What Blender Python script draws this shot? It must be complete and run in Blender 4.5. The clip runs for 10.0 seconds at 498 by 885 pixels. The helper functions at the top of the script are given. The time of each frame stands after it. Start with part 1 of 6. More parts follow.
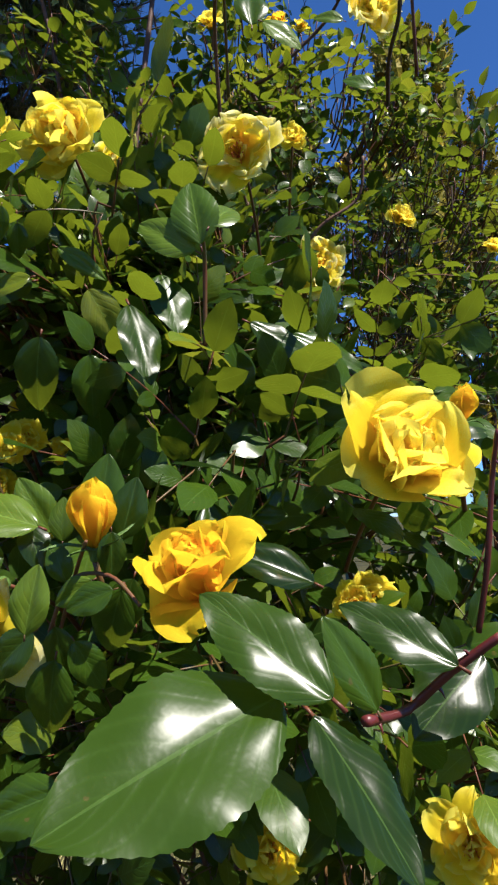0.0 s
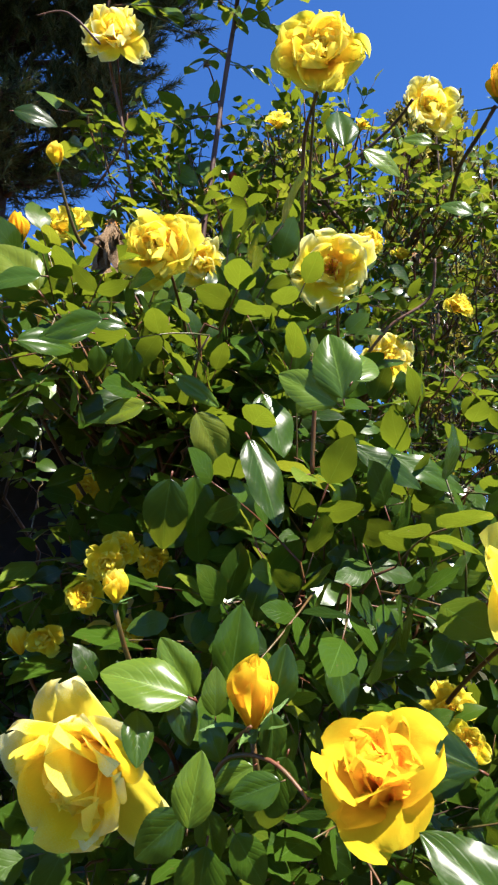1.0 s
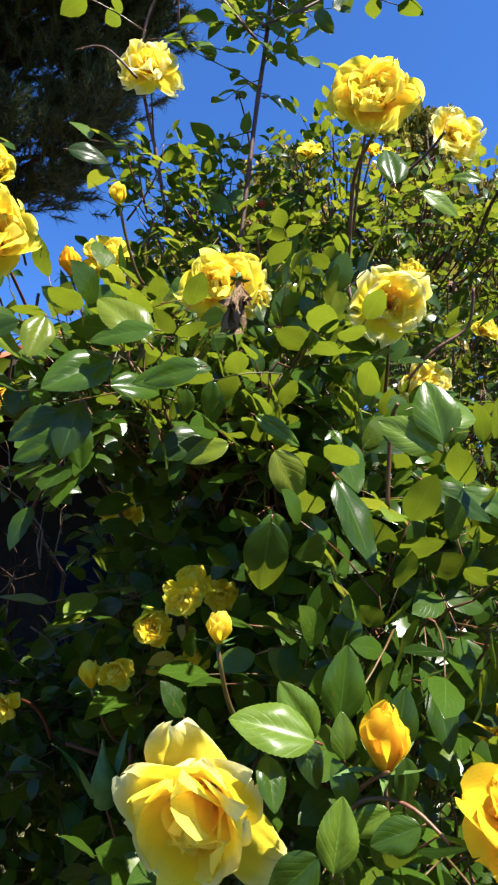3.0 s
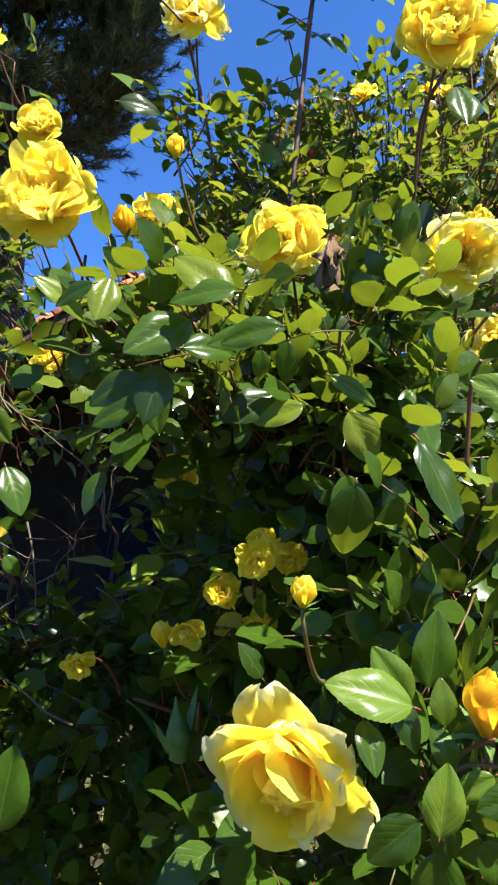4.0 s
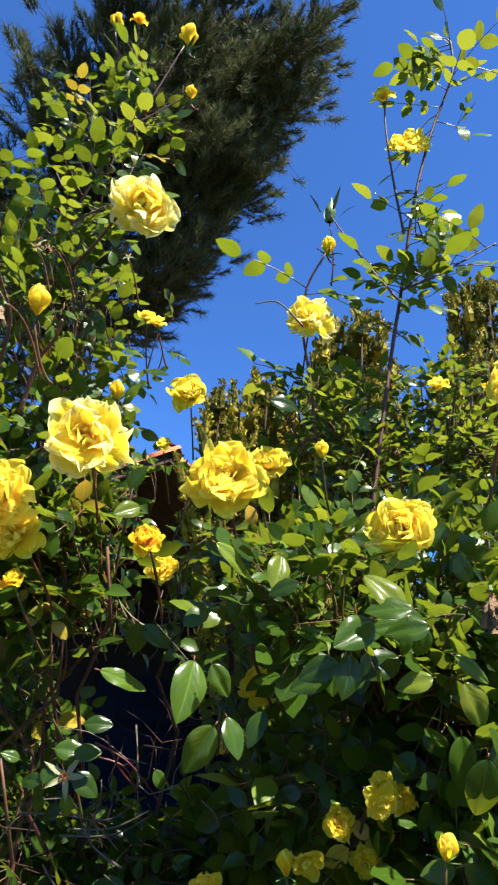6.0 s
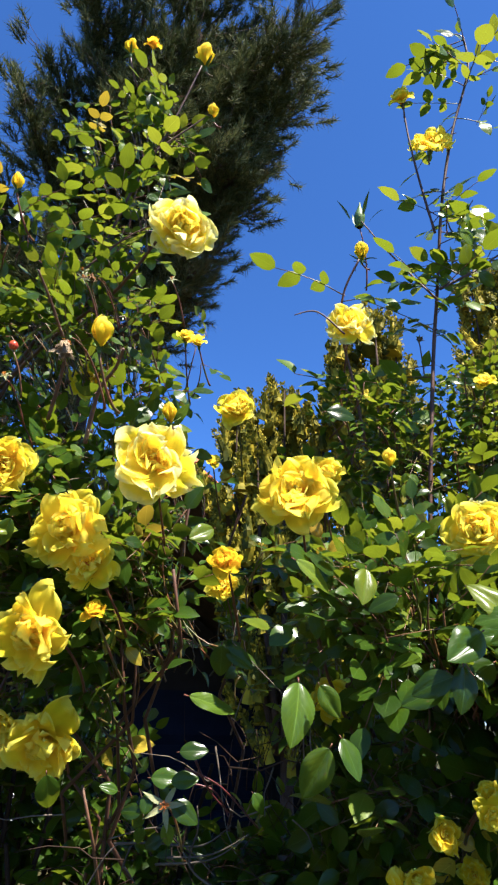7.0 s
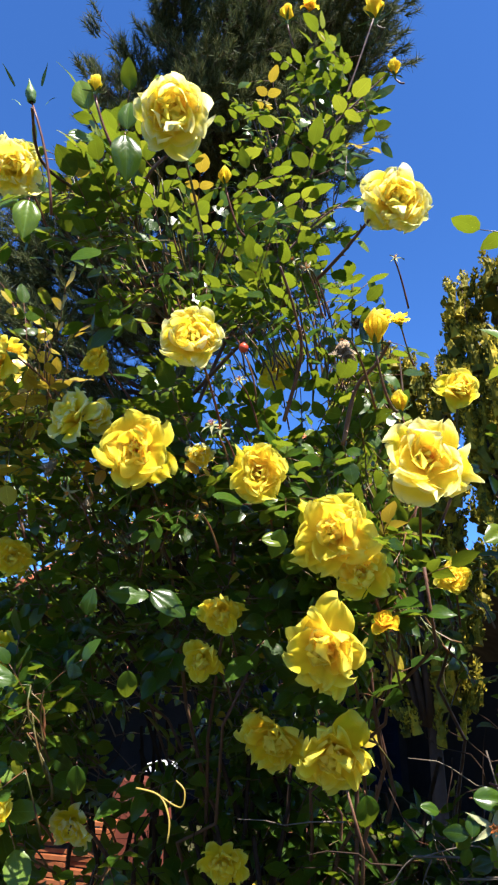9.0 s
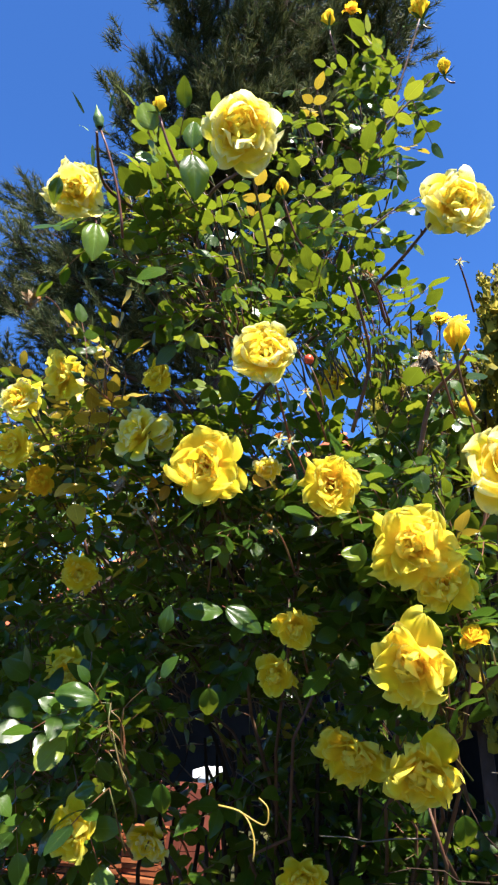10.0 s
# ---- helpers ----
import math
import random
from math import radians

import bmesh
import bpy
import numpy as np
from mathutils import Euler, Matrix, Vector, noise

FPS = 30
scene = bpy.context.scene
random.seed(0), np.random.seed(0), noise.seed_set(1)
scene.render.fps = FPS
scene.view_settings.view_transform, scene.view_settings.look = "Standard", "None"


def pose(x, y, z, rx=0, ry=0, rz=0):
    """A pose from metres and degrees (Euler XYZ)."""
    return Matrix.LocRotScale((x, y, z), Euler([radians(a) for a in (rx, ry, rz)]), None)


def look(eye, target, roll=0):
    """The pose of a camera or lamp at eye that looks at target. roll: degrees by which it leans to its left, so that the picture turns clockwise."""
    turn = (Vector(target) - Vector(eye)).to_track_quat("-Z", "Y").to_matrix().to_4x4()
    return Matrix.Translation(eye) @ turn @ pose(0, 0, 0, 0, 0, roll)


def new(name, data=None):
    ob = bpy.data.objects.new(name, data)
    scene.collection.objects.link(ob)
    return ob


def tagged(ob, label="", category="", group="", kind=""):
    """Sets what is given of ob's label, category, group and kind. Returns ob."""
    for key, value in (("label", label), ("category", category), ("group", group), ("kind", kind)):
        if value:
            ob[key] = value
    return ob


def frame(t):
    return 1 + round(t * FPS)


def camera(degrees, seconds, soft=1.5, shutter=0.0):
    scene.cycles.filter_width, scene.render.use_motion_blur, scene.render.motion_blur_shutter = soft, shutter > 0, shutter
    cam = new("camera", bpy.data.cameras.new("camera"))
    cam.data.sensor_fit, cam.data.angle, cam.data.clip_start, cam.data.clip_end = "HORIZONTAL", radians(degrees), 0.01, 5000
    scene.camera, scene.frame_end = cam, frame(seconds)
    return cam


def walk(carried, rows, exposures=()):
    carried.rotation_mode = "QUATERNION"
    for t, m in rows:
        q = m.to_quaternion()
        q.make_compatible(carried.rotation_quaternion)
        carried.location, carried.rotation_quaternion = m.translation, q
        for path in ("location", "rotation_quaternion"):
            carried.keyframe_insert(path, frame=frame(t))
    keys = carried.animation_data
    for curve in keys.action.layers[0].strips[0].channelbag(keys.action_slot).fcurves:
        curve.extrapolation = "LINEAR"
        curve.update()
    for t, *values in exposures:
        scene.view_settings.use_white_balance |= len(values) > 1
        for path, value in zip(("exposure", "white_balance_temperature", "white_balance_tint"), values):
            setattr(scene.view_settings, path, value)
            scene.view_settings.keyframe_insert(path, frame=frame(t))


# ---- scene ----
cam = camera(45.0, 10.0, 2.3)
PATH = [
    (0, (-0.0072, 0.0319, 1.5290), (-0.0345, 2.0159, 1.7800), -1.17),
    (0.5, (-0.0622, 0.0231, 1.5733), (-0.1117, 2.0022, 1.8576), -0.76),
    (1, (-0.0833, 0.0243, 1.5935), (-0.1313, 1.9854, 1.9832), 0.28),
    (1.5, (-0.0884, 0.0172, 1.6076), (-0.1135, 1.9697, 2.0403), 0.68),
    (2, (-0.0997, 0.0023, 1.6087), (-0.0590, 1.9464, 2.0762), 0.94),
    (2.2, (-0.1092, -0.0063, 1.6078), (-0.0505, 1.9364, 2.0796), 0.57),
    (3.3, (-0.1575, 0.0105, 1.6138), (-0.2099, 1.9738, 1.9912), -0.37),
    (3.5, (-0.1580, 0.0091, 1.6084), (-0.2273, 1.9783, 1.9510), 0.02),
    (4, (-0.1809, 0.0163, 1.6168), (-0.3140, 1.9907, 1.9071), -0.72),
    (4.5, (-0.2268, -0.0389, 1.6167), (-0.4034, 1.9079, 2.0395), -1.24),
    (5, (-0.2441, -0.1187, 1.6602), (-0.4252, 1.7257, 2.4120), 2.64),
    (5.2, (-0.2641, -0.1204, 1.6520), (-0.4197, 1.7110, 2.4406), 3.54),
    (6.3, (-0.3032, -0.1831, 1.6657), (-0.4951, 1.6176, 2.5148), 5.47),
    (6.5, (-0.3041, -0.1722, 1.6486), (-0.5313, 1.6091, 2.5291), 4.26),
    (7, (-0.3675, -0.1815, 1.6712), (-0.5955, 1.6224, 2.5044), 1.45),
    (7.5, (-0.4149, -0.1729, 1.6761), (-0.7946, 1.6242, 2.4676), 0.19),
    (8, (-0.4588, -0.1595, 1.6965), (-0.9614, 1.6234, 2.4508), -0.44),
    (8.5, (-0.5075, -0.1634, 1.6969), (-1.0713, 1.5923, 2.4714), -0.87),
    (9, (-0.5754, -0.1933, 1.7182), (-1.1194, 1.5834, 2.4581), 0.56),
    (9.5, (-0.6054, -0.2016, 1.7302), (-1.1860, 1.5644, 2.4680), -1.71),
    (10, (-0.6258, -0.2113, 1.7330), (-1.2612, 1.5311, 2.4815), -0.21),
]
walk(cam, [(t, look(eye, target, roll)) for t, eye, target, roll in PATH], [(0.0, 0.66, 5130, 11), (0.6, 1.15, 5130, 11), (2.0, 1.35, 5130, 11), (3.5, 1.40, 5130, 11), (4.5, 1.52, 5130, 11), (5.2, 1.50, 5130, 11), (6.5, 1.30, 5130, 11), (8.5, 1.35, 5130, 11), (9.3, 1.42, 5130, 11), (10.0, 1.50, 5130, 11)])

# ---- light: high sun from the right, clear blue sky ----
SUN = Vector((0.40, -0.34, 0.85)).normalized()
world = bpy.data.worlds.new("world")
scene.world = world
world.use_nodes = True
wn, wl = world.node_tree.nodes, world.node_tree.links
wn.clear()
sky = wn.new("ShaderNodeTexSky")
sky.sky_type = "NISHITA"
sky.sun_disc = False
sky.sun_elevation = math.asin(SUN.z)
sky.sun_rotation = math.atan2(SUN.x, SUN.y)
sky.altitude = 2500.0
sky.air_density = 1.0
sky.dust_density = 0.0
sky.ozone_density = 10.0
bg = wn.new("ShaderNodeBackground")
bg.inputs["Strength"].default_value = 0.094
wo = wn.new("ShaderNodeOutputWorld")
wl.new(sky.outputs["Color"], bg.inputs["Color"])
wl.new(bg.outputs["Background"], wo.inputs["Surface"])
sun_data = bpy.data.lights.new("sun", "SUN")
sun_data.energy = 7.6
sun_data.angle = radians(0.53)
sun_data.color = (1.0, 0.80, 0.55)
sun = new("sun", sun_data)
sun.matrix_world = look(SUN * 30.0, (0.0, 0.0, 0.0))

# ---- materials ----


def mat(name):
    m = bpy.data.materials.new(name)
    m.use_nodes = True
    nt = m.node_tree
    nt.nodes.clear()
    out = nt.nodes.new("ShaderNodeOutputMaterial")
    return m, nt, out


def node(nt, kind, **values):
    n = nt.nodes.new(kind)
    for key, value in values.items():
        n.inputs[key.replace("_", " ")].default_value = value
    return n


def ramp(nt, stops, source):
    r = nt.nodes.new("ShaderNodeValToRGB")
    els = r.color_ramp.elements
    while len(els) < len(stops):
        els.new(0.5)
    for el, (at, col) in zip(els, stops):
        el.position, el.color = at, (*col, 1.0)
    nt.links.new(source, r.inputs["Fac"])
    return r.outputs["Color"]


def mixed(nt, kind, fac, a, b):
    n = nt.nodes.new("ShaderNodeMix")
    n.data_type, n.blend_type = "RGBA", kind
    for key, value in ((0, fac), (6, a), (7, b)):
        if isinstance(value, (int, float)):
            n.inputs[key].default_value = value
        elif isinstance(value, tuple):
            n.inputs[key].default_value = (*value, 1.0)
        else:
            nt.links.new(value, n.inputs[key])
    return n.outputs[2]


def maths(nt, op, a, b=0.0):
    n = nt.nodes.new("ShaderNodeMath")
    n.operation = op
    for key, value in ((0, a), (1, b)):
        if isinstance(value, (int, float)):
            n.inputs[key].default_value = value
        else:
            nt.links.new(value, n.inputs[key])
    return n.outputs[0]


def noise_of(nt, scale, detail=3.0, coords="Object"):
    tc = nt.nodes.new("ShaderNodeTexCoord")
    n = node(nt, "ShaderNodeTexNoise", Scale=scale, Detail=detail)
    nt.links.new(tc.outputs[coords], n.inputs["Vector"])
    return n.outputs["Fac"]


def bump_of(nt, height, strength, distance=0.002):
    b = node(nt, "ShaderNodeBump", Strength=strength, Distance=distance)
    nt.links.new(height, b.inputs["Height"])
    return b.outputs["Normal"]


def thin(nt, out, front, through_col, amount, rough, normal, coat=0.0, spec=0.5):
    """A thin living sheet: a glossy face and light that comes through it."""
    p = node(nt, "ShaderNodeBsdfPrincipled", Roughness=rough)
    p.inputs["Specular IOR Level"].default_value = spec
    if coat:
        p.inputs["Coat Weight"].default_value = coat
        p.inputs["Coat Roughness"].default_value = 0.23
    t = nt.nodes.new("ShaderNodeBsdfTranslucent")
    mx = node(nt, "ShaderNodeMixShader", Fac=amount)
    nt.links.new(front, p.inputs["Base Color"])
    nt.links.new(through_col, t.inputs["Color"])
    if normal:
        nt.links.new(normal, p.inputs["Normal"])
    nt.links.new(p.outputs[0], mx.inputs[1])
    nt.links.new(t.outputs[0], mx.inputs[2])
    nt.links.new(mx.outputs[0], out.inputs["Surface"])


def petal_material(name, base, middle, edge, glow, rim=0.8):
    m, nt, out = mat(name)
    uv = nt.nodes.new("ShaderNodeUVMap")
    sep = nt.nodes.new("ShaderNodeSeparateXYZ")
    nt.links.new(uv.outputs[0], sep.inputs[0])
    n = noise_of(nt, 70.0, 4.0)
    along = maths(nt, "ADD", sep.outputs["Y"], maths(nt, "MULTIPLY", maths(nt, "SUBTRACT", n, 0.5), 0.35))
    col = ramp(nt, [(0.05, base), (0.5, middle), (rim, middle), (1.0, edge)], along)
    veins = node(nt, "ShaderNodeTexWave", Scale=7.0, Distortion=9.0, Detail=3.0)
    nt.links.new(uv.outputs[0], veins.inputs["Vector"])
    col = mixed(nt, "MULTIPLY", maths(nt, "MULTIPLY", veins.outputs["Fac"], 0.06), col, (0.86, 0.72, 0.4))
    rnd = nt.nodes.new("ShaderNodeObjectInfo")
    col = mixed(nt, "MIX", maths(nt, "MULTIPLY", maths(nt, "POWER", rnd.outputs["Random"], 3.0), 0.15), col, edge)
    far = mixed(nt, "MULTIPLY", 0.3, col, glow)
    nrm = bump_of(nt, maths(nt, "ADD", maths(nt, "MULTIPLY", veins.outputs["Fac"], 0.15), n), 0.4, 0.0014)
    thin(nt, out, col, far, 0.63, 0.55, nrm, 0.0, 0.03)
    return m


# the light edge colours paint sun highlights onto the petal rims
PETAL_YELLOW = petal_material("petal_yellow", (0.92, 0.60, 0.002), (0.94, 0.765, 0.003), (0.95, 0.89, 0.14), (1.0, 0.96, 0.2), 0.80)
PETAL_GOLD = petal_material("petal_gold", (0.92, 0.53, 0.002), (0.94, 0.66, 0.003), (0.95, 0.76, 0.015), (1.0, 0.90, 0.15))
# same yellow petals; the cream rim paints in overexposed sunlight
PETAL_SUNLIT = petal_material("petal_sunlit", (0.92, 0.62, 0.002), (0.94, 0.80, 0.006), (0.96, 0.94, 0.55), (1.0, 0.96, 0.2), 0.78)


def leaf_material(name, dark, light, young, rough=0.34, glow=(0.26, 0.36, 0.010), amount=0.22):
    m, nt, out = mat(name)
    uv = nt.nodes.new("ShaderNodeUVMap")
    sep = nt.nodes.new("ShaderNodeSeparateXYZ")
    nt.links.new(uv.outputs[0], sep.inputs[0])
    geo = nt.nodes.new("ShaderNodeNewGeometry")
    inf = nt.nodes.new("ShaderNodeObjectInfo")
    r = maths(nt, "FRACT", maths(nt, "ADD", geo.outputs["Random Per Island"], inf.outputs["Random"]))
    n = noise_of(nt, 60.0, 3.0)
    col = ramp(nt, [(0.0, dark), (0.62, light), (0.9, light), (1.0, young)],
               maths(nt, "ADD", r, maths(nt, "MULTIPLY", maths(nt, "SUBTRACT", n, 0.5), 0.12)))
    u = maths(nt, "ABSOLUTE", maths(nt, "SUBTRACT", sep.outputs["X"], 0.5))
    rib = maths(nt, "LESS_THAN", u, 0.016)
    side = node(nt, "ShaderNodeTexWave", Scale=1.9, Distortion=2.2, Detail=2.0)
    slant = nt.nodes.new("ShaderNodeCombineXYZ")
    nt.links.new(maths(nt, "SUBTRACT", sep.outputs["Y"], maths(nt, "MULTIPLY", u, 0.9)), slant.inputs["X"])
    nt.links.new(slant.outputs[0], side.inputs["Vector"])
    vein = maths(nt, "POWER", side.outputs["Fac"], 6.0)
    pale = tuple(min(1.0, c * 2.1 + 0.02) for c in light)
    col = mixed(nt, "MIX", maths(nt, "MULTIPLY", rib, 0.4), col, pale)
    col = mixed(nt, "MIX", maths(nt, "MULTIPLY", vein, 0.08), col, pale)
    spots = noise_of(nt, 150.0, 2.0)
    col = mixed(nt, "MIX", maths(nt, "MULTIPLY", maths(nt, "GREATER_THAN", spots, 0.72), 0.5), col, (0.10, 0.07, 0.02))
    far = mixed(nt, "MIX", maths(nt, "MULTIPLY", r, 0.3), glow, tuple(c * 1.5 for c in young))
    puff = maths(nt, "MULTIPLY", maths(nt, "SUBTRACT", 1.0, vein), 0.16)
    crinkle = maths(nt, "ADD", maths(nt, "MULTIPLY", n, 0.8), maths(nt, "MULTIPLY", noise_of(nt, 190.0, 2.0), 0.5))
    h = maths(nt, "ADD", puff, maths(nt, "ADD", crinkle, maths(nt, "MULTIPLY", rib, -0.7)))
    thin(nt, out, col, far, amount, rough, bump_of(nt, h, 0.6, 0.0011), 0.37, 0.06)
    return m


LEAF = leaf_material("leaf_green", (0.008, 0.020, 0.003), (0.034, 0.068, 0.004), (0.11, 0.14, 0.008), 0.34, (0.28, 0.36, 0.008), 0.27)
LEAF_YOUNG = leaf_material("leaf_young", (0.046, 0.090, 0.008), (0.095, 0.150, 0.011), (0.16, 0.18, 0.02), 0.36, (0.36, 0.40, 0.012), 0.30)
LEAF_OLD = leaf_material("leaf_yellowing", (0.15, 0.14, 0.015), (0.40, 0.30, 0.02), (0.42, 0.22, 0.02), 0.45, (0.70, 0.54, 0.03))


def solid(name, stops, scale, rough, bump=0.4, distance=0.002, metal=0.0, detail=5.0):
    m, nt, out = mat(name)
    n = noise_of(nt, scale, detail)
    big = noise_of(nt, scale * 0.17, 3.0)
    inf = nt.nodes.new("ShaderNodeObjectInfo")
    f = maths(nt, "ADD", maths(nt, "MULTIPLY", n, 0.6), maths(nt, "MULTIPLY", big, 0.4))
    f = maths(nt, "ADD", f, maths(nt, "MULTIPLY", maths(nt, "SUBTRACT", inf.outputs["Random"], 0.5), 0.25))
    p = node(nt, "ShaderNodeBsdfPrincipled", Roughness=rough, Metallic=metal)
    p.inputs["Specular IOR Level"].default_value = 0.12 if rough > 0.8 else 0.4
    nt.links.new(ramp(nt, stops, f), p.inputs["Base Color"])
    nt.links.new(bump_of(nt, n, bump, distance), p.inputs["Normal"])
    nt.links.new(p.outputs[0], out.inputs["Surface"])
    return m


STEM = solid("stem_green_red", [(0.3, (0.065, 0.075, 0.018)), (0.5, (0.12, 0.045, 0.018)), (0.75, (0.10, 0.024, 0.014))], 45.0, 0.45)
CANE = solid("cane_brown", [(0.3, (0.045, 0.022, 0.015)), (0.6, (0.10, 0.045, 0.025)), (0.8, (0.16, 0.10, 0.05))], 60.0, 0.6, 0.7)
BARK = solid("dead_twig_bark", [(0.3, (0.05, 0.042, 0.034)), (0.6, (0.12, 0.098, 0.075)), (0.8, (0.22, 0.19, 0.15))], 90.0, 0.85, 0.9)
CALYX = solid("calyx_green", [(0.3, (0.05, 0.11, 0.02)), (0.7, (0.13, 0.20, 0.04))], 120.0, 0.5)
SEPAL = solid("pale_sepal", [(0.3, (0.13, 0.15, 0.05)), (0.7, (0.30, 0.30, 0.14))], 120.0, 0.6)
STAMEN = solid("stamen_orange", [(0.35, (0.60, 0.14, 0.010)), (0.65, (0.78, 0.32, 0.02))], 300.0, 0.7)
WITHERED = solid("withered_petal", [(0.3, (0.13, 0.06, 0.025)), (0.5, (0.30, 0.20, 0.10)), (0.75, (0.52, 0.42, 0.28))], 110.0, 0.85, 0.8)
HIP = solid("rose_hip_red", [(0.3, (0.30, 0.025, 0.012)), (0.7, (0.45, 0.06, 0.02))], 60.0, 0.3)
PINE_BARK = solid("pine_bark", [(0.3, (0.03, 0.021, 0.015)), (0.6, (0.07, 0.047, 0.034)), (0.8, (0.12, 0.08, 0.055))], 6.0, 0.9, 1.0, 0.03)
TILE = solid("terracotta_tile", [(0.3, (0.26, 0.075, 0.035)), (0.55, (0.42, 0.14, 0.06)), (0.8, (0.50, 0.22, 0.11))], 9.0, 0.85, 0.6, 0.004)
# near-black: the shade on the house walls is put into this colour
PLASTER_SHADED = solid("shade_dark_plaster", [(0.3, (0.014, 0.012, 0.011)), (0.7, (0.030, 0.025, 0.022))], 5.0, 0.92, 0.6, 0.006)
WHITEWASH = solid("white_painted_wall", [(0.3, (0.62, 0.61, 0.58)), (0.7, (0.8, 0.79, 0.76))], 4.0, 0.85, 0.4, 0.004)
BRICK = solid("orange_clay_brick", [(0.3, (0.12, 0.033, 0.010)), (0.55, (0.19, 0.058, 0.018)), (0.8, (0.26, 0.10, 0.035))], 14.0, 0.88, 0.7, 0.003)
NAVY = solid("navy_painted_metal", [(0.3, (0.005, 0.007, 0.016)), (0.7, (0.010, 0.014, 0.030))], 3.0, 0.82, 0.1)
CLAY = solid("red_brown_render", [(0.3, (0.065, 0.018, 0.010)), (0.7, (0.12, 0.034, 0.019))], 7.0, 0.9, 0.5, 0.004)
GROUND = solid("dry_grass_and_soil", [(0.3, (0.020, 0.016, 0.010)), (0.5, (0.036, 0.036, 0.014)), (0.7, (0.07, 0.065, 0.025))], 5.0, 0.95, 1.0, 0.03)
GRASS = solid("dry_grass_blades", [(0.3, (0.14, 0.15, 0.04)), (0.7, (0.32, 0.27, 0.10))], 3.0, 0.8)


def needle_material(name, dark, light, tip, scale):
    m, nt, out = mat(name)
    geo = nt.nodes.new("ShaderNodeNewGeometry")
    n = noise_of(nt, scale, 2.0)
    f = maths(nt, "ADD", maths(nt, "MULTIPLY", geo.outputs["Random Per Island"], 0.5), maths(nt, "MULTIPLY", n, 0.5))
    col = ramp(nt, [(0.25, dark), (0.55, light), (0.8, tip)], f)
    thin(nt, out, col, col, 0.22, 0.6, None, 0.0, 0.12)
    return m


NEEDLE = needle_material("pine_needles", (0.030, 0.044, 0.015), (0.085, 0.105, 0.036), (0.17, 0.17, 0.075), 0.8)
CYPRESS = needle_material("golden_cypress_sprays", (0.050, 0.058, 0.007), (0.20, 0.175, 0.011), (0.48, 0.37, 0.018), 9.0)

# ---- mesh building ----


class Shape:
    """Collects vertices, faces and texture coordinates of one mesh."""

    def __init__(self):
        self.v, self.f, self.t, self.m, self.n = [], [], [], [], 0

    def add(self, verts, faces, uvs=None, slot=0):
        verts = np.asarray(verts, float)
        self.v.append(verts)
        self.f += [tuple(i + self.n for i in f) for f in faces]
        self.t.append(np.zeros((len(verts), 2)) if uvs is None else np.asarray(uvs, float))
        self.m += [slot] * len(faces)
        self.n += len(verts)

    def mesh(self, name, *materials, smooth=True):
        me = bpy.data.meshes.new(name)
        v = np.concatenate(self.v)
        me.from_pydata(v.tolist(), [], self.f)
        layer = me.uv_layers.new(name="UVMap")
        idx = np.empty(len(me.loops), int)
        me.loops.foreach_get("vertex_index", idx)
        layer.data.foreach_set("uv", np.concatenate(self.t)[idx].ravel())
        for mt in materials:
            me.materials.append(mt)
        if len(materials) > 1:
            me.polygons.foreach_set("material_index", self.m)
        if smooth:
            me.polygons.foreach_set("use_smooth", [True] * len(me.polygons))
        me.update()
        return me


def part(name, me, parent, label="", m=None):
    ob = new(name, me)
    ob.parent = parent
    if m is not None:
        ob.matrix_basis = m
    if label:
        tagged(ob, label)
    return ob


def paint(ob, material):
    ob.material_slots[0].link = "OBJECT"
    ob.material_slots[0].material = material


def sweep(shape, points, r0, r1, sides=6, slot=0, knobs=0.0, rng=None):
    """A tapered tube along points."""
    pts = np.asarray(points, float)
    tang = np.gradient(pts, axis=0)
    tang /= np.linalg.norm(tang, axis=1)[:, None] + 1e-9
    side = np.cross(tang, (0.31, 0.2, 0.93))
    side /= np.linalg.norm(side, axis=1)[:, None] + 1e-9
    up = np.cross(side, tang)
    k = len(pts)
    rad = np.linspace(r0, r1, k)
    if knobs and rng is not None:
        rad = rad * (1 + knobs * rng.uniform(-1, 1, k))
    a = np.arange(sides) * 2 * math.pi / sides
    ring = (np.cos(a)[None, :, None] * side[:, None] + np.sin(a)[None, :, None] * up[:, None]) * rad[:, None, None]
    verts = (pts[:, None] + ring).reshape(-1, 3)
    faces = [(i * sides + j, i * sides + (j + 1) % sides, (i + 1) * sides + (j + 1) % sides, (i + 1) * sides + j)
             for i in range(k - 1) for j in range(sides)]
    faces.append(tuple(range((k - 1) * sides, k * sides)))
    faces.append(tuple(range(sides - 1, -1, -1)))
    uv = np.stack([np.tile(a / 6.3, k), np.repeat(np.linspace(0, 1, k), sides)], 1)
    shape.add(verts, faces, uv, slot)


def arc(a, b, sag=(0, 0, 0), n=9, wob=0.0, rng=None):
    """A bent line from a to b; sag is the offset at its middle."""
    s = np.linspace(0, 1, n)[:, None]
    pts = np.asarray(a) * (1 - s) + np.asarray(b) * s + np.asarray(sag) * 4 * s * (1 - s)
    if wob and rng is not None:
        w = rng.normal(0, wob, (n, 3))
        w[0] = w[-1] = 0
        pts = pts + w
    return pts


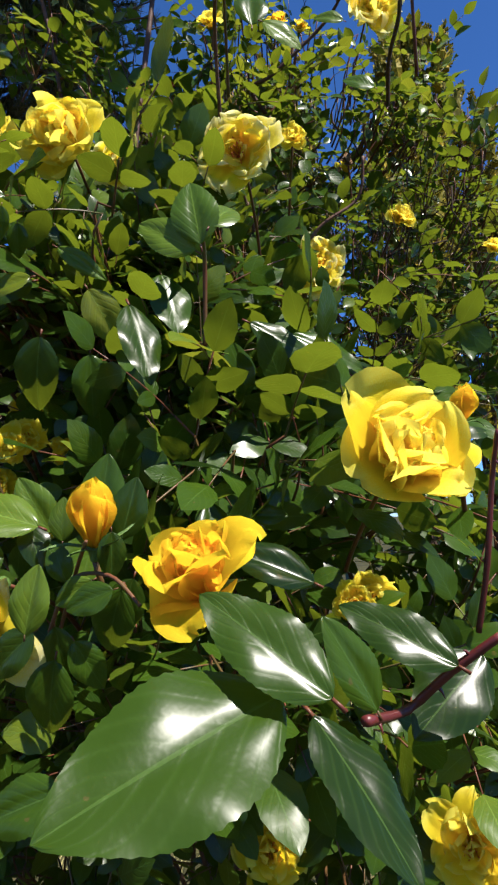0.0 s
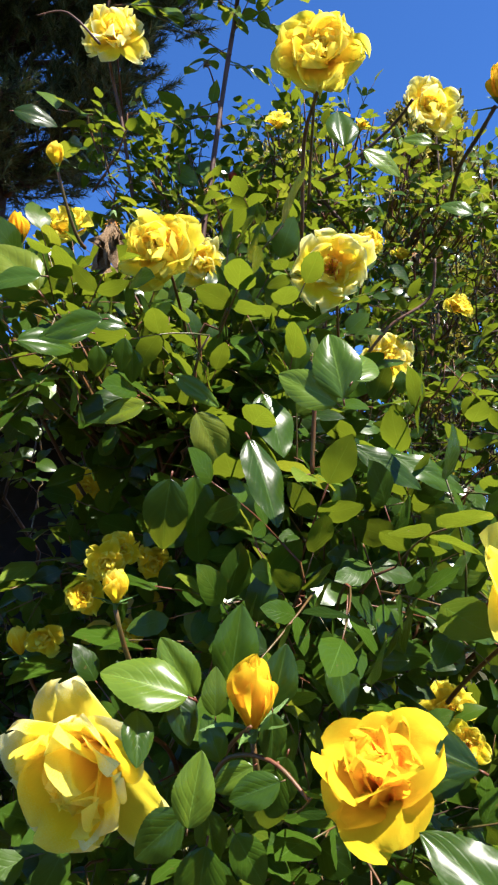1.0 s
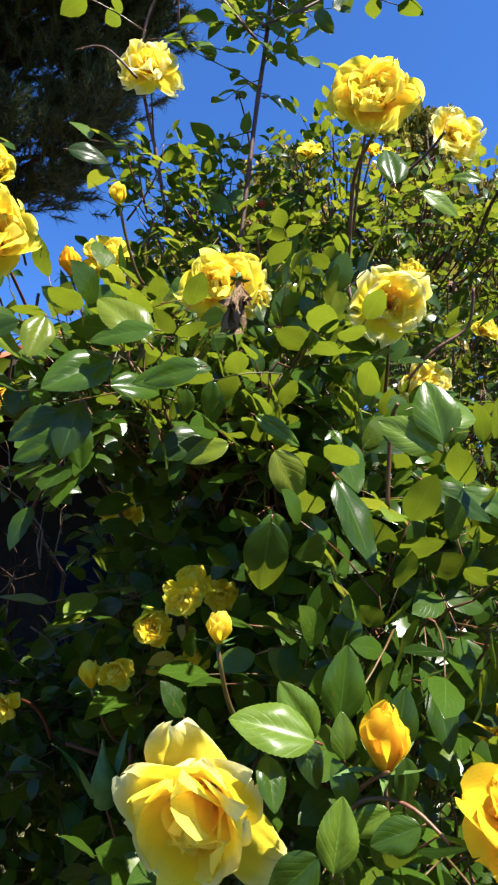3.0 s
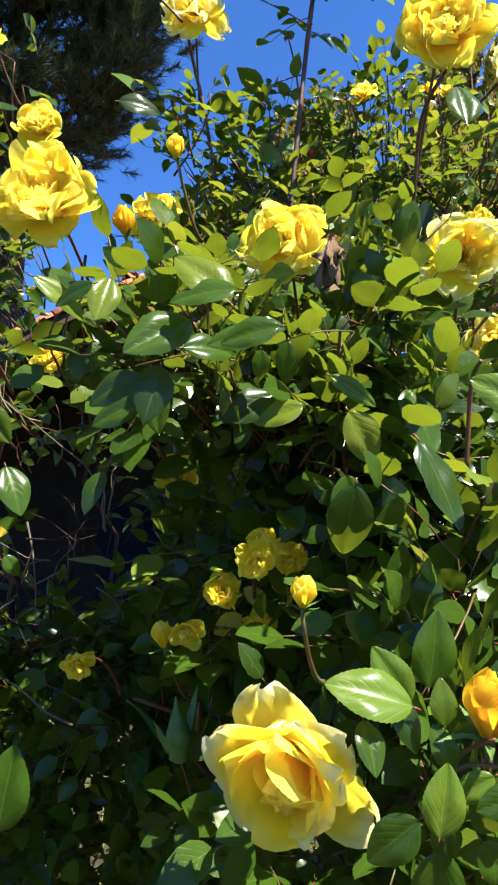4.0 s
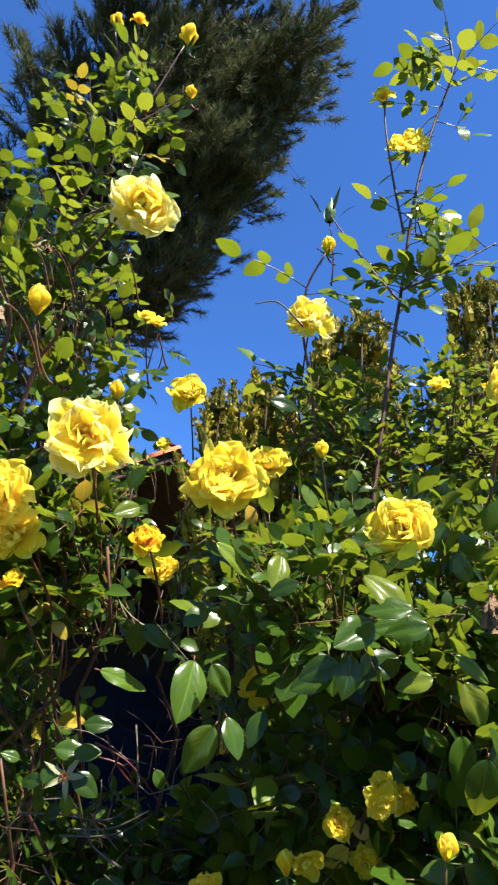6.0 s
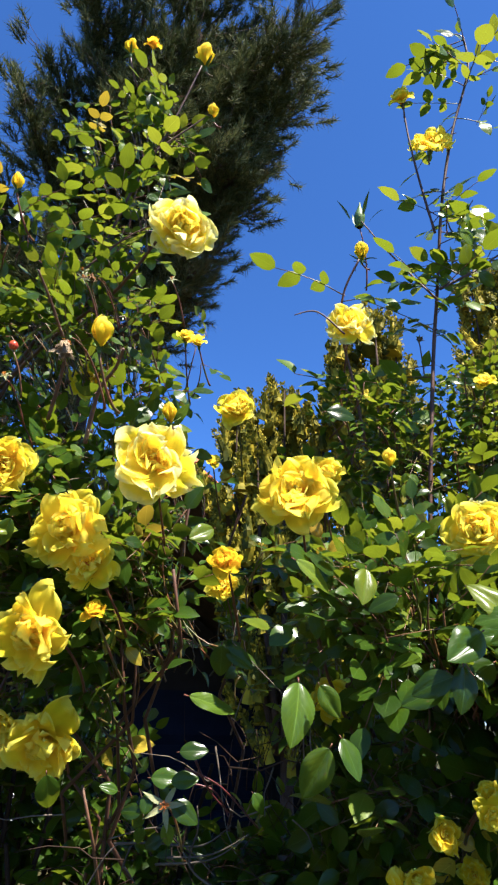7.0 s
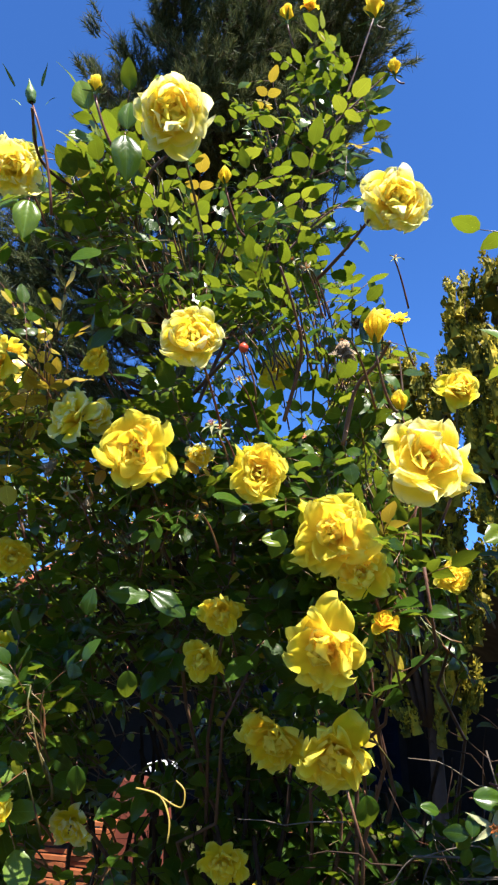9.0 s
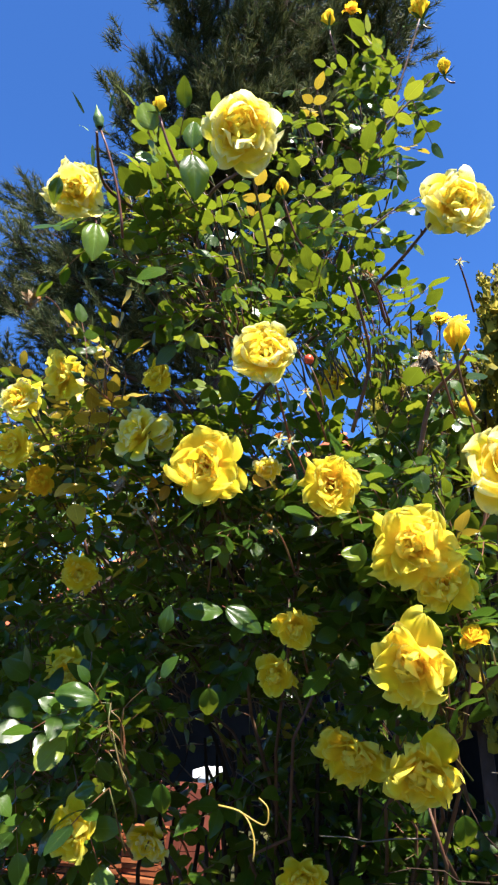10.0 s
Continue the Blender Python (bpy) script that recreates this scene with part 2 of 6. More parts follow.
def leaflet(length, width, fold, curl, rows=7, teeth=0.0, twist=0.0):
    """A pointed oval blade along +y, face up, with a folded midrib."""
    verts, uvs, faces = [], [], []
    for i in range(rows + 1):
        v = i / rows
        w = width * (math.sin(math.pi * v ** 0.82) ** 0.8) * (1.0 - 0.12 * v) if 0 < v < 1 else 0.0
        if 0 < i < rows and teeth:
            w *= 1 + teeth * (1 if i % 2 else -1)
        y = length * (v - 0.10 * curl * v * v)
        z = -length * curl * v * v * 0.5
        for u in (-1, 0, 1):
            tw = twist * v
            x, zz = u * w * 0.5, fold * abs(u) * w * 0.5
            verts.append((x * math.cos(tw) - zz * math.sin(tw), y, z + zz * math.cos(tw) + x * math.sin(tw)))
            uvs.append((0.5 + u * 0.5, v))
    for i in range(rows):
        for j in range(2):
            a = i * 3 + j
            faces.append((a, a + 1, a + 4, a + 3))
    return np.array(verts), faces, np.array(uvs)


def broad_leaflet(length, width, fold, curl, rows=30, cols=8, teeth=0.018, buckle=1.0, twist=0.0):
    """A finer blade with a saw edge and a rounded cross-section."""
    verts, uvs, faces = [], [], []
    for i in range(rows + 1):
        v = i / rows
        w = width * (max(0.0, math.sin(math.pi * v ** 0.85)) ** 0.72) * (1.0 - 0.1 * v)
        for j in range(cols + 1):
            u = j / cols * 2 - 1
            edge = 1 + (teeth * (1 if i % 2 else -1) if abs(u) == 1 and 0 < i < rows else 0)
            x = u * w * 0.5 * edge
            z = fold * abs(u) * w * 0.5 - 0.42 * fold * u * u * w - length * curl * v * v * 0.5
            z += buckle * 0.009 * length * math.sin(v * 13 + abs(u) * 2.5) * abs(u) + twist * v * x
            verts.append((x, length * (v - 0.1 * curl * v * v), z))
            uvs.append((0.5 + u * 0.5, v))
    for i in range(rows):
        for j in range(cols):
            a = i * (cols + 1) + j
            faces.append((a, a + 1, a + cols + 2, a + cols + 1))
    return np.array(verts), faces, np.array(uvs)


def turned(verts, m):
    a = np.array(m)
    return verts @ a[:3, :3].T + a[:3, 3]


def leaf_shape(seed, count=5, size=0.045, fine=False):
    """One compound rose leaf along +y: a thin stalk with paired leaflets."""
    rng = np.random.default_rng(seed)
    sh = Shape()
    long = size * (2.3 if count == 5 else 1.7)
    bend = rng.uniform(0.1, 0.5)
    stalk = [(0, long * s, -long * bend * s * s * 0.5) for s in np.linspace(0, 1, 5)]
    sweep(sh, stalk, size * 0.022, size * 0.014, 4, 1)
    spots = [(1.0, 0, 1.0), (0.66, 1, 0.86), (0.66, -1, 0.86)]
    if count == 5:
        spots += [(0.30, 1, 0.66), (0.30, -1, 0.66)]
    for at, s, k in spots:
        L = size * k * rng.uniform(0.88, 1.1)
        wide, fold, curl, twist = L * rng.uniform(0.56, 0.70), rng.uniform(0.15, 0.5), rng.uniform(0.05, 0.6), rng.uniform(-0.3, 0.3)
        if fine:
            v, f, t = broad_leaflet(L, wide, fold, curl, 9, 4, 0.03, rng.uniform(0.8, 1.6), twist)
        else:
            v, f, t = leaflet(L, wide, fold, curl, 5, 0.03, twist)
        base = Matrix.Translation((0, long * at, -long * bend * at * at * 0.5))
        turn = Euler((rng.uniform(-0.35, 0.2), rng.uniform(-0.35, 0.35), -s * rng.uniform(0.85, 1.25) + rng.uniform(-0.15, 0.15))).to_matrix().to_4x4()
        sh.add(turned(v, base @ turn), f, t, 0)
    return sh


LEAF_SHAPES = [leaf_shape(100 + i, 5 if i % 4 else 3, 0.046) for i in range(14)]
FINE_SHAPES = [leaf_shape(100 + i, 5 if i % 4 else 3, 0.046, True) for i in range(14)]
LEAF_MESHES = [s.mesh("leaf", LEAF, STEM) for s in FINE_SHAPES]


def petal(rng, length, width, open0, open1, cup, ruffle, turn, lift=0.0, rows=9, cols=8, roll=0.0, pointed=False):
    """One petal round +z: it leaves the centre at angle open0 from the axis and ends at open1; its round rim is wavy and rolled back."""
    ca, sa = math.cos(turn), math.sin(turn)
    fine = 24
    v = np.linspace(0, 1.15, fine + 1)
    ang = open0 + (open1 - open0) * v ** 1.2 + roll * np.maximum(0.0, (v - 0.55) / 0.45) ** 1.6
    step = 1.15 * length / fine
    rad = 0.02 + np.concatenate([[0], np.cumsum(np.sin(ang[1:]))]) * step
    high = lift + np.concatenate([[0], np.cumsum(np.cos(ang[1:]))]) * step
    ph, ph2, ph3 = rng.uniform(0, 6.28, 3)
    notch = rng.uniform(0.0, 0.10)
    lean, skew = rng.uniform(-0.18, 0.18), rng.uniform(-0.10, 0.10)
    U, V = np.meshgrid(np.linspace(-1, 1, cols + 1), 1 - (1 - np.linspace(0, 1, rows + 1)) ** 1.5)
    if pointed:
        half = width * 0.5 * np.sin(np.pi * np.clip(V, 0.06, 1.0) ** 0.6)
    else:
        low = 0.22 + 0.78 * np.sin(np.minimum(1.0, V / 0.62) * math.pi / 2)
        half = width * 0.5 * np.where(V < 0.62, low, np.sqrt(np.maximum(0.0, 1 - 0.95 * ((V - 0.62) / 0.38) ** 2)))
    E = np.clip(V * (1 - notch * np.exp(-(U * 2.4) ** 2) * V ** 4 + skew * U * V), 0, 1.15)
    A = np.interp(E, v, ang)
    S = U * half
    inward = cup * U * U * half
    rim = np.maximum(V ** 3, np.abs(U) ** 3 * V)
    wave = ruffle * length * (V * V * np.sin(U * 2.6 + ph) * 0.5 + rim * (np.sin(U * 6.5 + V * 4.0 + ph2) * 0.45 + np.sin(U * 12.0 - V * 8.0 + ph3) * 0.22))
    push = inward + wave
    Rr = np.interp(E, v, rad) - np.cos(A) * push + lean * S * 0.3
    Z = np.interp(E, v, high) + np.sin(A) * push
    verts = np.stack([ca * Rr - sa * S, sa * Rr + ca * S, Z], -1).reshape(-1, 3)
    uvs = np.stack([0.5 + U * 0.5, 1 - (1 - V) * (1 - 0.55 * np.abs(U) ** 4)], -1).reshape(-1, 2)
    faces = [(i * (cols + 1) + j, i * (cols + 1) + j + 1, (i + 1) * (cols + 1) + j + 1, (i + 1) * (cols + 1) + j) for i in range(rows) for j in range(cols)]
    return verts, faces, uvs


D = math.pi / 180
# rings of petals: count, length, width, angle at the base, angle at the tip, cup, ruffle, rolled edge
FORMS = {
    "full": ([(5, 1.02, 1.06, 60, 98, 0.18, 0.17, 22), (5, 0.97, 1.0, 47, 80, 0.24, 0.18, 28), (6, 0.88, 0.9, 35, 60, 0.3, 0.19, 32)],
             [(6, 0.76, 0.74, 25, 42, 0.36, 0.22, 36), (5, 0.62, 0.6, 15, 24, 0.44, 0.26, 30), (4, 0.5, 0.5, 7, 8, 0.5, 0.28, 16)]),
    "open": ([(5, 1.08, 1.06, 68, 98, 0.14, 0.19, 18), (5, 0.98, 0.96, 54, 84, 0.2, 0.2, 24), (5, 0.8, 0.8, 40, 64, 0.26, 0.22, 32)],
             [(5, 0.6, 0.58, 30, 52, 0.32, 0.26, 28), (4, 0.46, 0.44, 16, 32, 0.4, 0.3, 14)]),
    "droop": ([(5, 1.16, 1.04, 54, 92, 0.16, 0.18, 18), (5, 1.08, 0.94, 41, 72, 0.22, 0.2, 24), (5, 0.92, 0.82, 29, 52, 0.3, 0.2, 30)],
              [(5, 0.74, 0.64, 20, 36, 0.36, 0.24, 30), (5, 0.56, 0.5, 9, 18, 0.45, 0.26, 10)]),
    "half": ([(4, 1.1, 1.16, 34, 84, 0.3, 0.12, 56), (4, 1.08, 1.06, 21, 44, 0.46, 0.11, 46)],
             [(5, 1.04, 0.92, 12, 17, 0.6, 0.11, 32), (4, 0.94, 0.74, 5, -2, 0.8, 0.12, 12)]),
    "bell": ([(5, 1.14, 1.1, 56, 88, 0.2, 0.11, 18), (5, 1.1, 1.08, 38, 56, 0.32, 0.11, 22)],
             [(5, 1.04, 0.95, 22, 28, 0.45, 0.13, 20), (4, 0.9, 0.75, 8, 4, 0.6, 0.14, 10)]),
    "bud": ([(3, 1.6, 1.3, 40, -16, 0.85, 0.02, 5), (3, 1.66, 1.2, 30, -14, 0.95, 0.02, 9)],
            [(3, 1.62, 0.8, 12, -4, 1.0, 0.02, 0)]),
}


def calyx_mesh(seed, reach):
    rng = np.random.default_rng(seed)
    sh = Shape()
    sweep(sh, [(0, 0, z) for z in (-0.34, -0.26, -0.16, -0.06, 0.03)], 0.10, 0.16, 8)
    for k in range(5):
        v, f, t = petal(rng, reach, 0.24, 70 * D, rng.uniform(50, 135) * D, 0.3, 0.05, k * 1.2566 + rng.uniform(-0.1, 0.1), -0.05, 5, 2, 0.0, True)
        sh.add(v, f, t)
    return sh.mesh("calyx", CALYX)


def stamen_mesh(seed):
    rng = np.random.default_rng(seed)
    sh = Shape()
    for k in range(34):
        a, r = rng.uniform(0, 6.28), rng.uniform(0.02, 0.19)
        tip = np.array((math.cos(a) * r * 1.5, math.sin(a) * r * 1.5, rng.uniform(0.26, 0.46)))
        sweep(sh, [(math.cos(a) * r * 0.4, math.sin(a) * r * 0.4, 0.04), tip], 0.008, 0.006, 3)
        sweep(sh, [tip - (0, 0, 0.012), tip + (0, 0, 0.012), tip + (0.004, 0, 0.03)], 0.02, 0.008, 4)
    return sh.mesh("stamen", STAMEN)


def bloom_kit(form, seed):
    """The meshes of one rose head, about two units across, facing +z."""
    rng = np.random.default_rng(seed)
    outer, inner = FORMS[form]
    petals, heart = [], Shape()
    jit = {"full": 12, "open": 15, "droop": 14, "half": 9, "bell": 10, "bud": 3}[form]
    for rings, single in ((outer, True), (inner, False)):
        for n, length, width, a0, a1, cup, ruf, edge in rings:
            shift = rng.uniform(0, 6.28)
            for k in range(n):
                d = rng.normal(0, jit)
                v, f, t = petal(rng, length * rng.uniform(0.84, 1.1), width * rng.uniform(0.8, 1.12), (a0 + d * 0.6) * D, (a1 + d * 1.6) * D, cup,
                                ruf * rng.uniform(0.6, 1.8), shift + k * 6.2832 / n + rng.normal(0, 0.1), 0.0 if single else 0.03, 10, 12, edge * rng.uniform(0.2, 1.1) * D)
                if single:
                    one = Shape()
                    one.add(v, f, t)
                    petals.append(one.mesh("petal", PETAL_YELLOW))
                else:
                    heart.add(v, f, t)
    return heart.mesh("bloom", PETAL_YELLOW), petals, calyx_mesh(seed + 7, 0.55 if form != "bud" else 1.25), stamen_mesh(seed + 9)


KITS = {form: [bloom_kit(form, 31 * i + sum(map(ord, form))) for i in range(5 if form in ("full", "open", "droop") else 2)] for form in FORMS}
COATS = {"yellow": PETAL_YELLOW, "gold": PETAL_GOLD, "pale": PETAL_SUNLIT}
WORDS = {"full": "full rose bloom", "open": "loose open rose bloom", "droop": "nodding overblown rose bloom", "half": "half-open rose bloom", "bell": "loose cupped rose bloom hanging its head", "bud": "tight rose bud"}
stems = {}


def thing(name, at, label, category, group="", kind=""):
    ob = new(name)
    ob.location = at
    ob.empty_display_size = 0.1
    return tagged(ob, label, category, group, kind)


bush_right = thing("rose_bush", (0.10, 1.0, 0.0), "climbing rose bush with glossy green leaves and yellow blooms", "rose bush", "climbing roses")
bush_left = thing("rose_bush", (-0.95, 1.0, 0.0), "tall climbing rose bush with arching canes and clusters of yellow blooms", "rose bush", "climbing roses")
clear = []


def local(bush, x, y, z):
    return Vector((x, y, z)) - bush.location


def facing(az, el):
    """The way a flower faces: az 0 towards -y, positive towards +x; el upwards."""
    return Vector((math.sin(radians(az)) * math.cos(radians(el)), -math.cos(radians(az)) * math.cos(radians(el)), math.sin(radians(el))))


def rose(bush, form, coat, x, y, z, wide, az=0, el=10, kit=0, stem=0.065, back=0.12):
    """A rose head with its petals, calyx and stem; wide is its width in metres."""
    heart, petals, calyx, stamens = KITS[form][kit % len(KITS[form])]
    way = facing(az, el)
    size = wide / {"full": 1.85, "open": 2.05, "droop": 2.05, "half": 2.1, "bell": 2.0, "bud": 1.3}[form]
    centre = Vector((x, y, z)) - way * size * {"bud": 0.7, "half": 0.5, "bell": 0.45}.get(form, 0.36)
    spin = (kit * 97 + int(x * 1000)) % 360
    m = Matrix.Translation(centre - bush.location) @ way.to_track_quat("Z", "Y").to_matrix().to_4x4() @ Matrix.Rotation(radians(spin), 4, "Z") @ Matrix.Diagonal((size, size, size, 1))
    # pale coat: yellow bloom with sunlight painted into its rims
    tone = {"yellow": "bright yellow", "gold": "golden yellow", "pale": "sunlit white-rimmed yellow"}[coat]
    head = part("rose_bud" if form == "bud" else "rose_bloom", heart, bush, tone + " " + WORDS[form], m)
    paint(head, COATS["yellow"] if coat == "pale" else COATS[coat])
    for me in petals:
        paint(part("petal", me, head), COATS[coat])
    part("calyx", calyx, head, "green calyx with thin sepals")
    if form in ("open", "full"):
        tagged(part("stamen", stamens, head, "orange-brown stamens"), kind="stuff")
    foot = centre - way * size * 0.3
    low = foot + Vector((-way.x * back * 0.5, back, -stem))
    if el > 50:
        low = foot + Vector((0.015, back * 0.4, -stem * 0.8))
    sh = Shape()
    sweep(sh, arc(np.array(foot - bush.location), np.array(low - bush.location), np.array(-way) * stem * 0.22, 9), 0.0015, 0.0020, 6)
    part("stem", sh.mesh("stem", STEM), bush)
    clear.append((Vector((x, y, z)), max(0.5 * wide, 0.012)))
    stems.setdefault(bush.name, []).append(low)
    return head


def green_bud(bush, x, y, z, wide, az=0, el=75, stem=0.12):
    """A closed green bud in its sepals."""
    way = facing(az, el)
    m = Matrix.Translation(Vector((x, y, z)) - bush.location) @ way.to_track_quat("Z", "Y").to_matrix().to_4x4()
    sh = Shape()
    prof = [(-0.9, 0.25), (-0.75, 0.42), (-0.45, 0.4), (-0.2, 0.5), (0.2, 0.5), (0.7, 0.3), (1.2, 0.12), (1.6, 0.03)]
    k = 8
    verts = [(r * wide * math.cos(a), r * wide * math.sin(a), h * wide) for h, r in prof for a in [j * 6.2832 / k for j in range(k)]]
    faces = [(i * k + j, i * k + (j + 1) % k, (i + 1) * k + (j + 1) % k, (i + 1) * k + j) for i in range(len(prof) - 1) for j in range(k)]
    sh.add(verts, faces)
    rng = np.random.default_rng(int(abs(x) * 9999))
    for j in range(4):
        v, f, t = petal(rng, wide * 2.0, wide * 0.35, 30 * D, rng.uniform(5, 60) * D, 0.2, 0.03, j * 1.57, -wide * 0.2, 4, 2, 0.0, True)
        sh.add(v, f, t)
    head = part("green_bud", sh.mesh("green_bud", CALYX), bush, "closed green bud in pointed sepals", m)
    foot = Vector((x, y, z)) - way * wide * 0.8
    low = foot + Vector((0.01, 0.05, -stem))
    sh = Shape()
    sweep(sh, arc(np.array(foot - bush.location), np.array(low - bush.location), (0.006, 0, 0), 7), 0.0012, 0.0018, 5)
    part("stem", sh.mesh("stem", STEM), bush)
    clear.append((Vector((x, y, z)), wide))


def withered(bush, x, y, z, wide, az=0, el=-70, stem=0.05, long=1.5):
    """A spent flower: dry petals that hang in a tuft below a brown heart and bent sepals."""
    way = facing(az, el)
    rng = np.random.default_rng(int(abs(x * 7 + z) * 999))
    m = Matrix.Translation(Vector((x, y, z)) - way * wide * 0.4 - bush.location) @ way.to_track_quat("Z", "Y").to_matrix().to_4x4() @ Matrix.Diagonal((wide / 2, wide / 2, wide / 2, 1))
    sh = Shape()
    for k in range(9):
        v, f, t = petal(rng, long * rng.uniform(0.45, 1.15), rng.uniform(0.3, 0.55), rng.uniform(10, 32) * D, rng.uniform(-20, 25) * D, 0.7, 0.35, k * 0.75 + rng.uniform(-0.3, 0.3), 0.0, 7, 5)
        sh.add(v, f, t)
    head = part("spent_bloom", sh.mesh("spent_bloom", WITHERED), bush, "withered brown and cream spent rose", m)
    part("calyx", calyx_mesh(int(abs(z) * 999), 0.5), head)
    tagged(part("stamen", stamen_mesh(5), head), kind="stuff")
    foot = Vector((x, y, z)) - way * wide * 0.55
    if stem > 0.02:
        sh = Shape()
        sweep(sh, arc(np.array(foot - bush.location), np.array(foot + Vector((0.02, 0.03 + stem, -stem)) - bush.location), (0, 0, 0.02), 9), 0.0011, 0.0016, 5)
        part("stem", sh.mesh("stem", STEM), bush)
    clear.append((Vector((x, y, z)), wide * 0.4))


# ---- ground, house, garden behind the roses ----
sh = Shape()
GN = 60
gx = np.sign(np.linspace(-1, 1, GN)) * np.abs(np.linspace(-1, 1, GN)) ** 3 * 900
gv = np.array([(x, y + 2, 0.0) for y in gx for x in gx])
gv[:, 2] = 0.05 * np.sin(gv[:, 0] * 1.7) * np.cos(gv[:, 1] * 1.3) - 0.05
sh.add(gv, [(i * GN + j, i * GN + j + 1, (i + 1) * GN + j + 1, (i + 1) * GN + j) for i in range(GN - 1) for j in range(GN - 1)])
ground = tagged(new("ground", sh.mesh("ground", GROUND)), "dry grass and bare soil of the garden", "ground", kind="structure")

# dry grass on the bank behind the roses
grass_rng = np.random.default_rng(23)
sh = Shape()
for k in range(9000):
    p = np.array((grass_rng.uniform(-4.5, 2.5), grass_rng.uniform(0.9, 5.5), -0.06))
    tall, lean = grass_rng.uniform(0.05, 0.2), grass_rng.normal(0, 0.06, 3) * (1, 1, 0)
    side = grass_rng.normal(0, 1, 3) * (1, 1, 0)
    side *= 0.0035 / (np.linalg.norm(side) + 1e-9)
    mid, tip = p + lean * 0.4 + (0, 0, tall * 0.6), p + lean * 1.5 + (0, 0, tall)
    sh.add([p - side, p + side, mid + side * 0.8, tip, mid - side * 0.8], [(0, 1, 2, 4), (4, 2, 3)])
grass = tagged(new("grass", sh.mesh("grass", GRASS)), "dry yellow-green grass blades on bare soil", "grass", kind="stuff")

RIDGE, EAVE = Vector((-2.200, 7.110, 4.560)), Vector((1.075, 9.056, 2.160))
across = Vector((EAVE.x - RIDGE.x, EAVE.y - RIDGE.y, 0.0))
HALF = across.length
across.normalize()
inward = Vector((-across.y, across.x, 0.0))
house = thing("house", (RIDGE.x, RIDGE.y, 0.0), "house with a red tiled roof and a deep porch added to shade its wall", "house")


def box(sh, corner, ex, ey, ez, slot=0):
    c, a, b, d = (np.array(q, float) for q in (corner, ex, ey, ez))
    v = [c, c + a, c + a + b, c + b, c + d, c + a + d, c + a + b + d, c + b + d]
    sh.add(v, [(0, 3, 2, 1), (4, 5, 6, 7), (0, 1, 5, 4), (1, 2, 6, 5), (2, 3, 7, 6), (3, 0, 4, 7)], None, slot)


DEEP = 7.0
# depth of a porch added so that its roof shades the gable wall
ADDED_PORCH = 3.6
sh = Shape()
hc = np.zeros(3)
ac, iw = np.array(across), np.array(inward)
lo = EAVE.z - 0.15
top = RIDGE.z - 0.12
for s in (ADDED_PORCH, DEEP):
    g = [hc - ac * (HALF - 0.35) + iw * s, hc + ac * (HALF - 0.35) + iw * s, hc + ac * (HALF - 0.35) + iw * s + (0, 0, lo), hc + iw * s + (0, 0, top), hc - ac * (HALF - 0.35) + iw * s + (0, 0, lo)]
    g += [q + iw * 0.3 * (1 if s == ADDED_PORCH else -1) for q in g]
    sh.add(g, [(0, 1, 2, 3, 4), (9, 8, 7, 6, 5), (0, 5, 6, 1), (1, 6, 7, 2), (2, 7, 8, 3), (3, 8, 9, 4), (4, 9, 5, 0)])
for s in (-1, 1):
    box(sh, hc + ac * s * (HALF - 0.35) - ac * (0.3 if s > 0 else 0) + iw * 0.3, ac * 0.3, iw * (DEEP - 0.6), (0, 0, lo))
# wall colour already carries the shade under the roof
part("gable_wall", sh.mesh("gable_wall", PLASTER_SHADED, smooth=False), house, "rough grey-brown plastered walls with shade put into their near-black colour")
